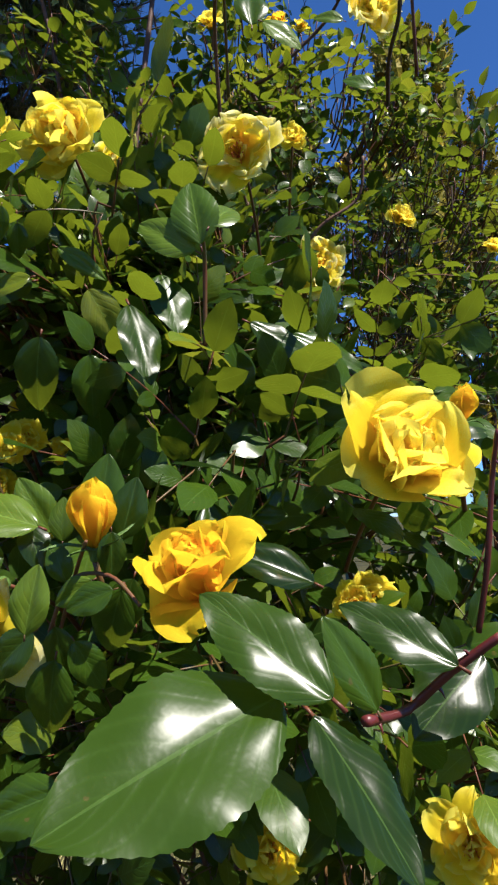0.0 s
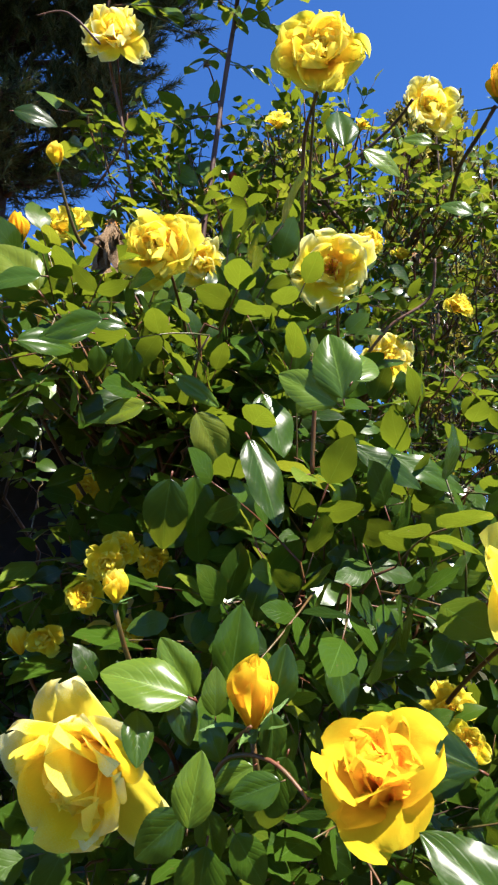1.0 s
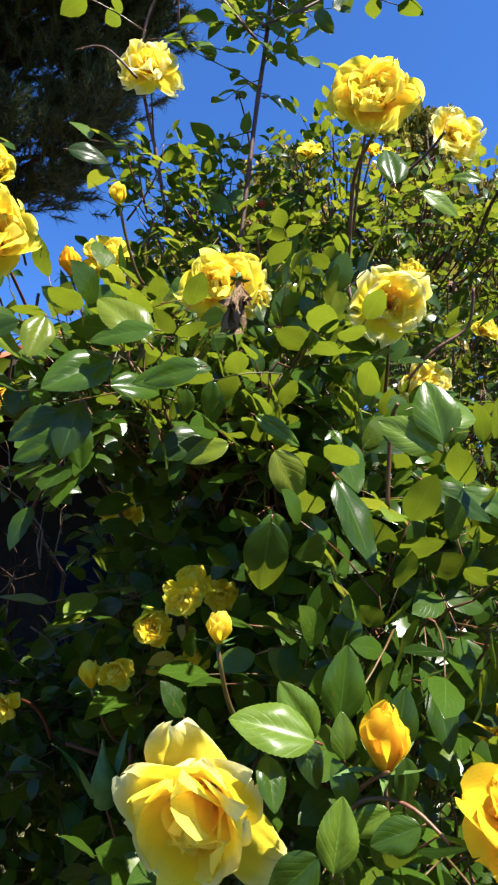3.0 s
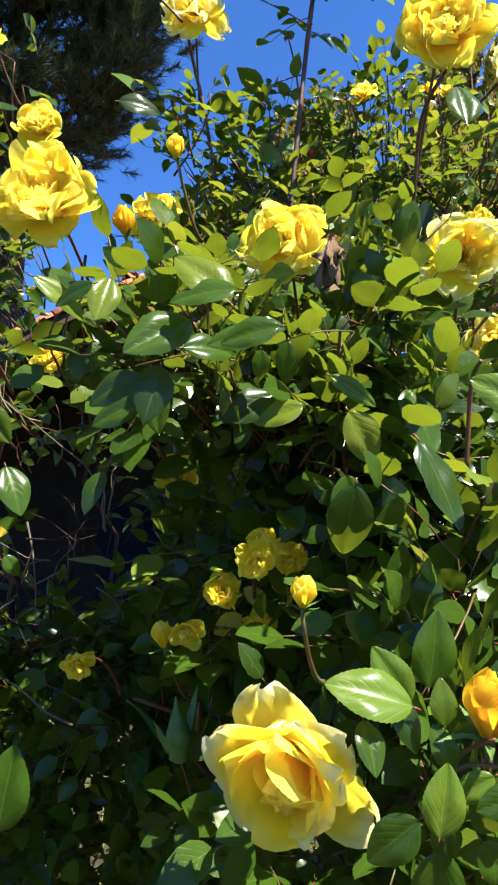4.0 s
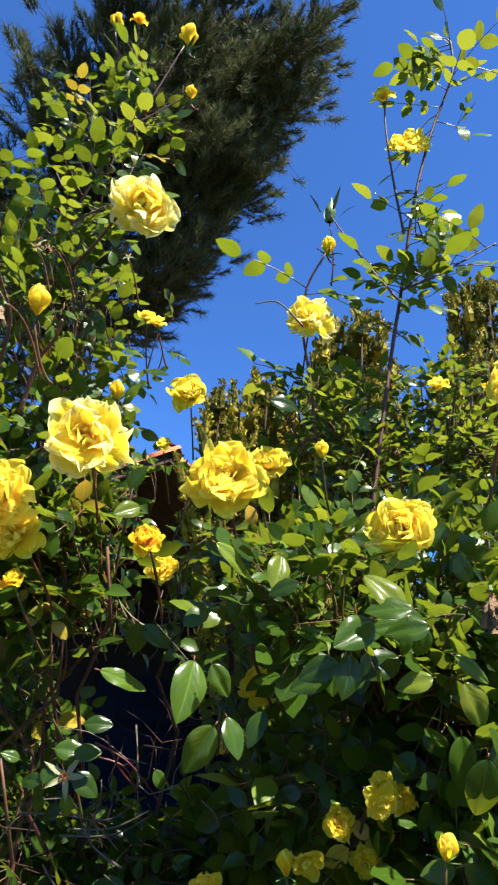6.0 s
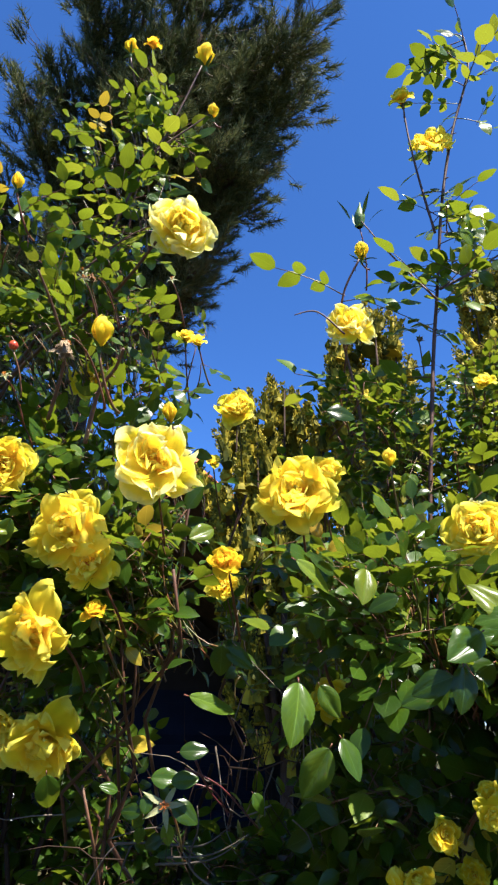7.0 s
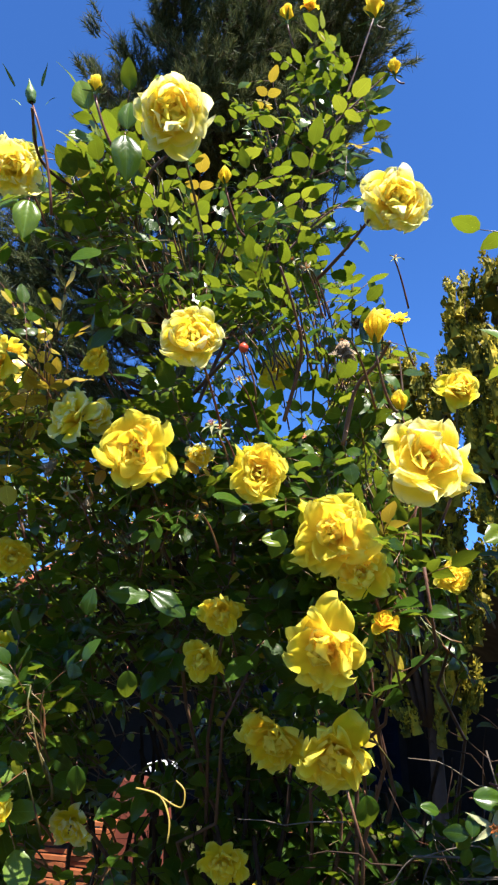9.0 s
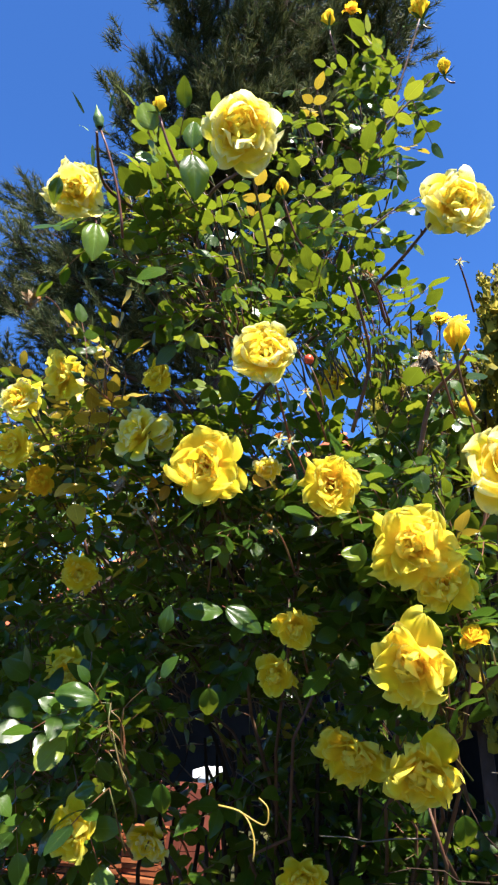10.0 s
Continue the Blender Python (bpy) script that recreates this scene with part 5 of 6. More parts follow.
lone_leaf(bush_right, -0.089, 0.326, 1.461, 0.028, 0.62, (0.50, 0.08, -0.86), (-0.00, -0.94, 0.33), LEAF)
lone_leaf(bush_right, -0.075, 0.348, 1.536, 0.034, 0.62, (0.26, -0.08, 0.96), (0.28, -0.85, 0.45), LEAF)
lone_leaf(bush_right, -0.114, 0.343, 1.440, 0.043, 0.62, (-0.17, 0.09, -0.98), (-0.00, -0.94, 0.33), LEAF)
lone_leaf(bush_right, -0.041, 0.359, 1.708, 0.044, 0.68, (-0.17, -0.09, 0.98), (-0.00, -0.96, -0.28), LEAF_YOUNG)
lone_leaf(bush_right, -0.024, 0.366, 1.710, 0.035, 0.68, (0.45, 0.41, 0.79), (0.17, -0.91, 0.38), LEAF_YOUNG)
lone_leaf(bush_right, -0.058, 0.363, 1.694, 0.040, 0.62, (-0.87, -0.04, 0.50), (-0.00, -1.00, 0.01), LEAF_YOUNG)
lone_leaf(bush_right, 0.023, 0.499, 1.941, 0.041, 0.62, (0.86, 0.03, -0.51), (0.18, -0.95, 0.24), LEAF_YOUNG)
lone_leaf(bush_right, -0.004, 0.563, 2.029, 0.057, 0.62, (-0.02, 0.21, 0.98), (0.12, -0.96, 0.26), LEAF)
lone_leaf(bush_right, 0.070, 0.556, 2.008, 0.031, 0.62, (-0.95, -0.06, 0.32), (-0.00, -0.97, 0.25), LEAF_YOUNG)
lone_leaf(bush_right, 0.087, 0.506, 1.901, 0.030, 0.62, (-0.87, -0.08, 0.48), (-0.00, -0.97, 0.25), LEAF_YOUNG)
lone_leaf(bush_right, -0.192, 0.422, 1.760, 0.024, 0.62, (1.00, 0.00, 0.02), (-0.00, -0.97, 0.25), LEAF)
lone_leaf(bush_right, -0.205, 0.381, 1.740, 0.040, 0.62, (-0.98, 0.03, -0.19), (0.35, -0.85, 0.39), LEAF)
lone_leaf(bush_right, -0.182, 0.422, 1.735, 0.024, 0.62, (-0.16, 0.16, -0.97), (-0.00, -0.97, 0.25), LEAF)
lone_leaf(bush_right, -0.122, 0.477, 1.685, 0.050, 0.62, (0.51, 0.14, -0.85), (-0.00, -0.97, 0.25), LEAF_YOUNG)
lone_leaf(bush_right, -0.213, 0.497, 1.718, 0.054, 0.62, (-0.77, -0.48, -0.42), (0.30, -0.86, 0.42), LEAF)
lone_leaf(bush_right, -0.136, 0.493, 1.634, 0.051, 0.62, (0.02, 0.17, -0.99), (0.25, -0.90, 0.35), LEAF)
lone_leaf(bush_right, -0.074, 0.497, 1.703, 0.062, 0.62, (0.30, -0.34, -0.89), (0.42, -0.84, 0.34), LEAF)
lone_leaf(bush_right, 0.017, 0.497, 1.668, 0.065, 0.40, (0.87, 0.02, -0.50), (0.11, -0.88, 0.46), LEAF)
lone_leaf(bush_right, 0.055, 0.518, 1.666, 0.068, 0.40, (0.91, 0.01, -0.42), (0.38, -0.87, 0.31), LEAF)
lone_leaf(bush_right, -0.143, 0.340, 1.535, 0.047, 0.62, (-0.93, -0.15, 0.34), (0.33, -0.74, 0.58), LEAF_YOUNG)
lone_leaf(bush_right, -0.129, 0.358, 1.539, 0.036, 0.62, (-0.51, -0.14, 0.85), (-0.00, -0.97, 0.25), LEAF_YOUNG)
lone_leaf(bush_right, -0.123, 0.345, 1.518, 0.028, 0.62, (0.44, -0.46, -0.77), (0.29, -0.74, 0.61), LEAF)
lone_leaf(bush_right, -0.107, 0.336, 1.531, 0.023, 0.62, (-0.02, -0.17, 0.99), (-0.00, -0.97, 0.25), LEAF)
lone_leaf(bush_right, -0.144, 0.335, 1.510, 0.027, 0.62, (0.17, -0.59, -0.79), (0.33, -0.72, 0.62), LEAF)
lone_leaf(bush_right, -0.108, 0.335, 1.510, 0.023, 0.62, (-0.36, -0.16, 0.92), (-0.00, -0.97, 0.25), LEAF)
lone_leaf(bush_right, -0.098, 0.327, 1.495, 0.023, 0.62, (-0.86, 0.08, -0.51), (-0.00, -0.97, 0.25), LEAF_YOUNG)
lone_leaf(bush_right, -0.084, 0.345, 1.476, 0.040, 0.62, (-0.33, 0.16, -0.93), (-0.00, -0.97, 0.25), LEAF)
lone_leaf(bush_right, -0.135, 0.343, 1.463, 0.036, 0.62, (-0.76, 0.11, -0.65), (0.24, -0.81, 0.54), LEAF)
lone_leaf(bush_right, -0.108, 0.343, 1.464, 0.027, 0.62, (0.19, 0.16, -0.97), (-0.00, -0.97, 0.25), LEAF)
lone_leaf(bush_right, -0.099, 0.387, 1.547, 0.046, 0.62, (0.16, -0.16, 0.97), (0.21, -0.86, 0.47), LEAF)
lone_leaf(bush_right, 0.001, 0.439, 1.531, 0.024, 0.62, (1.00, 0.00, 0.02), (-0.00, -0.97, 0.25), LEAF)
lone_leaf(bush_right, -0.035, 0.407, 1.523, 0.039, 0.62, (0.21, -0.48, -0.85), (0.29, -0.80, 0.52), LEAF)
lone_leaf(bush_right, -0.228, 0.341, 1.764, 0.047, 0.62, (-0.64, -0.11, 0.76), (-0.00, -0.83, 0.55), LEAF)
lone_leaf(bush_right, -0.233, 0.418, 1.744, 0.041, 0.62, (0.90, 0.42, 0.14), (0.35, -0.86, 0.37), LEAF)
lone_leaf(bush_right, -0.287, 0.376, 1.691, 0.040, 0.62, (-0.94, 0.06, -0.34), (-0.01, -0.89, 0.45), LEAF)
lone_leaf(bush_right, -0.268, 0.397, 1.697, 0.035, 0.62, (0.17, 0.14, -0.97), (0.31, -0.88, 0.37), LEAF)
lone_leaf(bush_right, -0.082, 0.415, 1.646, 0.068, 0.45, (0.32, -0.37, -0.87), (0.45, -0.79, 0.41), LEAF)
lone_leaf(bush_right, -0.199, 0.421, 1.730, 0.022, 0.62, (-0.00, 0.15, -0.99), (0.25, -0.91, 0.34), LEAF)
lone_leaf(bush_right, -0.315, 0.368, 1.766, 0.030, 0.62, (-0.94, 0.06, -0.34), (-0.01, -0.89, 0.45), LEAF)
lone_leaf(bush_right, -0.254, 0.341, 1.728, 0.048, 0.60, (-0.68, -0.54, -0.50), (0.41, -0.84, 0.36), LEAF)
lone_leaf(bush_right, -0.145, 0.396, 1.620, 0.049, 0.62, (-0.18, 0.15, -0.97), (-0.01, -0.99, 0.14), LEAF)
lone_leaf(bush_right, -0.283, 0.347, 1.699, 0.037, 0.62, (-0.95, -0.00, -0.31), (0.29, -0.85, 0.45), LEAF)
lone_leaf(bush_right, -0.257, 0.345, 1.696, 0.038, 0.62, (-0.10, -0.47, -0.88), (0.40, -0.83, 0.40), LEAF)
lone_leaf(bush_right, -0.390, 0.377, 1.676, 0.055, 0.62, (0.01, -0.46, -0.89), (0.54, -0.72, 0.43), LEAF_YOUNG)
lone_leaf(bush_right, -0.363, 0.373, 1.685, 0.031, 0.62, (0.54, 0.19, -0.82), (0.07, -0.97, 0.24), LEAF)
lone_leaf(bush_right, -0.347, 0.369, 1.643, 0.034, 0.62, (0.46, -0.24, -0.86), (0.49, -0.74, 0.47), LEAF)
lone_leaf(bush_right, -0.377, 0.378, 1.631, 0.045, 0.62, (-0.53, 0.12, -0.84), (0.07, -0.97, 0.24), LEAF)
lone_leaf(bush_right, -0.217, 0.400, 1.744, 0.035, 0.62, (-0.92, -0.38, -0.08), (0.33, -0.87, 0.36), LEAF)
lone_leaf(bush_right, -0.373, 0.430, 1.450, 0.058, 0.62, (0.21, -0.17, 0.96), (0.07, -1.00, 0.01), LEAF)
lone_leaf(bush_right, -0.323, 0.455, 1.798, 0.044, 0.62, (-0.11, -0.42, -0.90), (0.46, -0.82, 0.33), LEAF)
lone_leaf(bush_right, -0.228, 0.333, 1.749, 0.040, 0.58, (-1.00, -0.05, -0.06), (0.07, -0.85, 0.52), LEAF)
lone_leaf(bush_right, -0.181, 0.451, 1.736, 0.026, 0.62, (-0.04, 0.18, -0.98), (0.20, -0.92, 0.35), LEAF)
lone_leaf(bush_right, -0.188, 0.449, 1.701, 0.038, 0.62, (-0.95, -0.00, -0.31), (0.07, -0.88, 0.47), LEAF)
lone_leaf(bush_right, -0.132, 0.450, 1.717, 0.042, 0.40, (0.84, 0.15, -0.52), (0.07, -0.96, 0.28), LEAF_YOUNG)
lone_leaf(bush_left, -0.520, 0.550, 1.609, 0.031, 0.64, (0.98, 0.12, 0.15), (0.25, -0.85, 0.42), LEAF)
lone_leaf(bush_left, -0.521, 0.566, 1.576, 0.037, 0.64, (0.84, 0.13, -0.53), (0.25, -0.85, 0.42), LEAF)
lone_leaf(bush_left, -0.562, 0.555, 1.586, 0.024, 0.64, (0.19, 0.12, 0.97), (0.25, -0.85, 0.42), LEAF)
lone_leaf(bush_left, -0.574, 0.564, 1.567, 0.025, 0.64, (-0.53, 0.13, -0.84), (0.25, -0.85, 0.42), LEAF)
lone_leaf(bush_left, -0.572, 0.571, 1.552, 0.021, 0.64, (-0.19, 0.12, -0.97), (0.25, -0.85, 0.42), LEAF)
lone_leaf(bush_left, -0.559, 0.576, 1.546, 0.028, 0.64, (-0.94, 0.13, -0.31), (0.25, -0.85, 0.42), LEAF)
lone_leaf(bush_left, -0.581, 0.557, 1.577, 0.028, 0.64, (-0.99, 0.12, 0.10), (0.25, -0.85, 0.42), LEAF)
lone_leaf(bush_left, -0.541, 0.575, 1.553, 0.025, 0.64, (0.29, 0.11, -0.95), (0.25, -0.85, 0.42), LEAF_YOUNG)
lone_leaf(bush_left, -0.509, 0.537, 1.638, 0.032, 0.64, (0.99, 0.13, 0.11), (0.25, -0.85, 0.42), LEAF)
lone_leaf(bush_left, -0.441, 0.571, 1.587, 0.024, 0.64, (0.60, 0.12, -0.79), (0.25, -0.85, 0.42), LEAF)
lone_leaf(bush_left, -0.603, 0.544, 1.599, 0.022, 0.64, (-0.81, -0.51, 0.29), (0.58, -0.64, 0.50), LEAF)
lone_leaf(bush_left, -0.507, 0.498, 1.869, 0.038, 0.62, (-0.59, -0.66, -0.47), (0.61, -0.73, 0.30), LEAF)
lone_leaf(bush_left, -0.465, 0.558, 1.735, 0.041, 0.62, (0.84, 0.15, -0.52), (0.38, -0.82, 0.43), LEAF)
lone_leaf(bush_left, -0.487, 0.555, 1.730, 0.039, 0.70, (-0.08, 0.38, -0.92), (0.18, -0.98, 0.02), LEAF)
lone_leaf(bush_left, -0.493, 0.556, 1.685, 0.063, 0.35, (0.84, 0.49, -0.23), (0.61, -0.69, 0.39), LEAF_YOUNG)
lone_leaf(bush_right, -0.372, 0.499, 1.820, 0.058, 0.40, (0.82, 0.31, -0.48), (0.58, -0.75, 0.31), LEAF_YOUNG)
lone_leaf(bush_left, -0.749, 0.485, 1.874, 0.035, 0.62, (0.84, 0.54, 0.09), (0.47, -0.79, 0.38), LEAF)
lone_leaf(bush_left, -0.541, 0.557, 1.609, 0.037, 0.62, (0.98, 0.18, -0.01), (0.17, -0.91, 0.37), LEAF)
lone_leaf(bush_right, -0.331, 0.592, 2.072, 0.047, 0.62, (0.98, 0.18, -0.01), (0.26, -0.95, 0.18), LEAF)
lone_leaf(bush_left, -0.997, 0.497, 1.811, 0.035, 0.62, (0.29, -0.30, 0.91), (0.30, -0.95, 0.03), LEAF)
lone_leaf(bush_left, -0.943, 0.514, 1.711, 0.041, 0.62, (-0.13, 0.36, -0.92), (0.45, -0.83, 0.32), LEAF)
lone_leaf(bush_left, -0.748, 0.485, 1.868, 0.038, 0.62, (-0.45, 0.24, -0.86), (0.29, -0.92, 0.28), LEAF)
lone_leaf(bush_left, -0.970, 0.551, 1.828, 0.059, 0.62, (0.84, 0.55, 0.01), (0.49, -0.75, 0.44), LEAF)
lone_leaf(bush_left, -0.910, 0.550, 1.813, 0.058, 0.62, (0.84, 0.22, -0.50), (0.47, -0.76, 0.45), LEAF)
lone_leaf(bush_left, -1.111, 0.483, 1.724, 0.056, 0.62, (0.96, 0.29, -0.02), (0.49, -0.74, 0.47), LEAF)
lone_leaf(bush_left, -1.139, 0.483, 1.658, 0.053, 0.62, (0.28, 0.64, 0.72), (0.56, -0.64, 0.53), LEAF_YOUNG)
lone_leaf(bush_left, -1.121, 0.483, 1.691, 0.034, 0.62, (0.96, 0.29, -0.02), (0.52, -0.79, 0.33), LEAF)
lone_leaf(bush_left, -1.014, 0.539, 1.604, 0.040, 0.62, (-0.13, 0.36, -0.92), (0.29, -0.94, -0.19), LEAF)
lone_leaf(bush_left, -0.664, 0.529, 1.591, 0.044, 0.62, (0.04, 0.40, -0.91), (0.32, -0.88, 0.36), LEAF)
lone_leaf(bush_left, -1.064, 0.489, 1.637, 0.033, 0.62, (0.36, 0.46, -0.81), (0.30, -0.95, 0.03), LEAF)
lone_leaf(bush_left, -1.090, 0.484, 1.618, 0.033, 0.62, (-0.94, -0.15, -0.30), (0.50, -0.79, 0.36), LEAF)
lone_leaf(bush_left, -0.913, 0.228, 2.360, 0.047, 0.62, (-0.20, -0.44, 0.88), (0.29, -0.94, -0.19), LEAF_YOUNG)
lone_leaf(bush_left, -1.001, 0.274, 2.236, 0.055, 0.62, (0.12, -0.11, -0.99), (0.67, -0.73, 0.17), LEAF_YOUNG)
lone_leaf(bush_left, -0.862, 0.249, 2.331, 0.040, 0.62, (0.13, -0.36, 0.92), (0.30, -0.95, 0.03), LEAF_YOUNG)
lone_leaf(bush_left, -0.856, 0.248, 2.265, 0.058, 0.62, (0.17, -0.01, -0.98), (0.59, -0.80, 0.11), LEAF)
lone_leaf(bush_left, -0.919, 0.248, 2.312, 0.033, 0.62, (0.67, 0.62, 0.42), (0.64, -0.76, 0.10), LEAF_YOUNG)
lone_leaf(bush_left, -1.025, 0.221, 2.272, 0.033, 0.62, (-0.45, 0.24, -0.86), (0.30, -0.95, 0.03), LEAF)
keep = np.array([tuple(c) for c, r in clear])
keep_r = np.array([r for c, r in clear])
cane(bush_right, [(-0.187, 0.842, 1.914), (-0.170, 0.833, 2.088), (-0.144, 0.824, 2.310), (-0.124, 0.811, 2.455), (-0.103, 0.769, 2.636), (-0.067, 0.749, 2.810), (-0.016, 0.732, 2.984), (-0.019, 0.714, 3.076)], 0.0042, 0.0024, CANE, 44, 0.92)
cane(bush_right, [(-0.122, 0.778, 2.568), (-0.145, 0.753, 2.687), (-0.161, 0.733, 2.800), (-0.167, 0.719, 2.902)], 0.0028, 0.0015, CANE, 14, 0.85)
cane(bush_right, [(-0.133, 0.754, 2.409), (-0.064, 0.765, 2.454), (-0.006, 0.774, 2.501), (0.056, 0.776, 2.546)], 0.0030, 0.0012, CANE, 8, 0.85)
cane(bush_right, [(-0.143, 0.747, 2.380), (-0.213, 0.740, 2.476), (-0.272, 0.720, 2.555)], 0.0022, 0.0010, CANE, 7, 0.85)
cane(bush_right, [(-0.280, 0.842, 2.125), (-0.295, 0.818, 2.232), (-0.316, 0.791, 2.343), (-0.311, 0.765, 2.418), (-0.279, 0.743, 2.481)], 0.0030, 0.0020, CANE, 11, 0.90)
cane(bush_right, [(-0.314, 0.741, 2.309), (-0.362, 0.738, 2.359), (-0.405, 0.736, 2.353)], 0.0020, 0.0010, CANE)
cane(bush_right, [(-0.040, 0.709, 1.950), (-0.040, 0.644, 1.964), (-0.041, 0.580, 2.023), (-0.033, 0.514, 2.024)], 0.0024, 0.0019, CANE)
cane(bush_right, [(0.068, 0.869, 2.068), (-0.003, 0.833, 2.139), (0.027, 0.804, 2.147), (0.096, 0.775, 2.196), (0.118, 0.735, 2.207)], 0.0030, 0.0020, CANE)
cane(bush_right, [(0.188, 0.818, 2.105), (0.166, 0.714, 2.087), (0.153, 0.611, 2.054), (0.127, 0.506, 2.000)], 0.0030, 0.0020, CANE)
cane(bush_right, [(0.045, 0.757, 1.849), (0.077, 0.735, 1.885), (0.123, 0.729, 1.917), (0.128, 0.712, 1.961)], 0.0022, 0.0018, CANE)
cane(bush_left, [(-0.985, 0.767, 2.228), (-0.839, 0.686, 2.296), (-0.728, 0.632, 2.329), (-0.666, 0.580, 2.340), (-0.614, 0.529, 2.354)], 0.0042, 0.0022, CANE)
cane(bush_left, [(-0.996, 0.765, 2.137), (-0.918, 0.737, 2.296), (-0.849, 0.691, 2.349), (-0.775, 0.664, 2.447), (-0.708, 0.636, 2.598), (-0.643, 0.611, 2.715), (-0.580, 0.586, 2.866)], 0.0042, 0.0016, CANE, 36, 0.78, 0.2)
cane(bush_left, [(-0.800, 0.620, 2.359), (-0.717, 0.618, 2.441), (-0.666, 0.617, 2.475)], 0.0026, 0.0012, CANE, 6, 0.70)
cane(bush_left, [(-0.690, 0.601, 2.623), (-0.636, 0.600, 2.671), (-0.561, 0.601, 2.739)], 0.0024, 0.0012, CANE, 6, 0.70)
cane(bush_left, [(-0.959, 0.609, 2.257), (-0.952, 0.514, 2.326), (-0.940, 0.423, 2.337), (-0.876, 0.332, 2.316), (-0.804, 0.241, 2.237)], 0.0034, 0.0018, CANE, 9, 0.80)
cane(bush_left, [(-0.955, 0.453, 2.366), (-1.016, 0.387, 2.383), (-1.019, 0.302, 2.358), (-0.985, 0.233, 2.362)], 0.0030, 0.0018, CANE, 9, 0.80)
cane(bush_left, [(-0.753, 0.552, 2.055), (-0.715, 0.495, 2.122), (-0.711, 0.441, 2.155), (-0.716, 0.387, 2.185)], 0.0030, 0.0015, CANE, 6, 0.80)
cane(bush_left, [(-0.665, 0.491, 1.987), (-0.643, 0.459, 2.043), (-0.614, 0.432, 2.060), (-0.596, 0.404, 2.070)], 0.0030, 0.0018, CANE)
cane(bush_left, [(-0.972, 0.617, 1.589), (-0.938, 0.616, 1.582), (-0.923, 0.615, 1.558), (-0.923, 0.614, 1.532)], 0.0013, 0.0012, VINE)
cane(bush_left, [(-0.938, 0.616, 1.582), (-0.908, 0.615, 1.571), (-0.904, 0.616, 1.589), (-0.916, 0.616, 1.600)], 0.0011, 0.0010, VINE)
cane(bush_right, [(0.034, 0.287, 1.447), (0.060, 0.327, 1.439), (0.079, 0.316, 1.459), (0.098, 0.306, 1.476)], 0.0024, 0.0019, RED_CANE)
cane(bush_right, [(0.113, 0.377, 1.464), (0.117, 0.368, 1.502), (0.120, 0.361, 1.547), (0.122, 0.353, 1.574)], 0.0018, 0.0014, RED_CANE)
cane(bush_right, [(-0.114, 0.343, 1.474), (-0.102, 0.337, 1.500), (-0.080, 0.327, 1.503), (-0.063, 0.316, 1.490)], 0.0012, 0.0010, STEM)
cane(bush_right, [(-0.116, 0.362, 1.467), (-0.101, 0.342, 1.503), (-0.089, 0.318, 1.520)], 0.0012, 0.0009, STEM)
cane(bush_right, [(-0.215, 0.708, 1.721), (-0.212, 0.699, 1.822), (-0.232, 0.687, 1.895), (-0.266, 0.674, 1.938)], 0.0020, 0.0014, CANE)
cane(bush_right, [(-0.046, 0.485, 1.660), (-0.044, 0.466, 1.722), (-0.044, 0.440, 1.734)], 0.0020, 0.0014, STEM)
cane(bush_left, [(-0.553, 0.631, 1.523), (-0.499, 0.623, 1.530), (-0.457, 0.614, 1.552)], 0.0012, 0.0006, BARK)
cane(bush_left, [(-0.484, 0.635, 1.490), (-0.524, 0.624, 1.516), (-0.516, 0.616, 1.555), (-0.517, 0.610, 1.578)], 0.0015, 0.0007, BARK)
cane(bush_left, [(-0.525, 0.632, 1.514), (-0.556, 0.620, 1.553), (-0.617, 0.609, 1.542)], 0.0011, 0.0006, BARK)
cane(bush_left, [(-0.632, 0.678, 1.526), (-0.580, 0.683, 1.528), (-0.525, 0.691, 1.526), (-0.487, 0.684, 1.550)], 0.0016, 0.0008, BARK)
cane(bush_left, [(-0.611, 0.681, 1.524), (-0.620, 0.689, 1.506), (-0.628, 0.699, 1.484)], 0.0013, 0.0006, BARK)
cane(bush_left, [(-0.620, 0.692, 1.500), (-0.606, 0.704, 1.479)], 0.0010, 0.0005, BARK)
cane(bush_left, [(-0.545, 0.702, 1.521), (-0.529, 0.711, 1.508), (-0.512, 0.722, 1.490)], 0.0012, 0.0006, BARK)
cane(bush_left, [(-0.528, 0.643, 1.622), (-0.512, 0.662, 1.588), (-0.484, 0.679, 1.560)], 0.0016, 0.0008, RED_CANE)
cane(bush_left, [(-0.543, 0.677, 1.595), (-0.510, 0.686, 1.586), (-0.493, 0.703, 1.556)], 0.0013, 0.0006, RED_CANE)
cane(bush_left, [(-0.414, 0.737, 1.552), (-0.395, 0.748, 1.535), (-0.387, 0.760, 1.512)], 0.0012, 0.0006, BARK)
cane(bush_left, [(-0.674, 0.711, 1.470), (-0.647, 0.695, 1.509), (-0.630, 0.690, 1.524)], 0.0013, 0.0006, BARK)
cane(bush_left, [(-0.538, 0.630, 1.614), (-0.495, 0.642, 1.595), (-0.452, 0.664, 1.551)], 0.0014, 0.0007, RED_CANE)
cane(bush_left, [(-0.582, 0.693, 1.504), (-0.515, 0.696, 1.511), (-0.471, 0.691, 1.535)], 0.0015, 0.0008, BARK)
cane(bush_left, [(-0.592, 0.682, 1.475), (-0.575, 0.693, 1.452), (-0.559, 0.701, 1.435)], 0.0013, 0.0006, BARK)

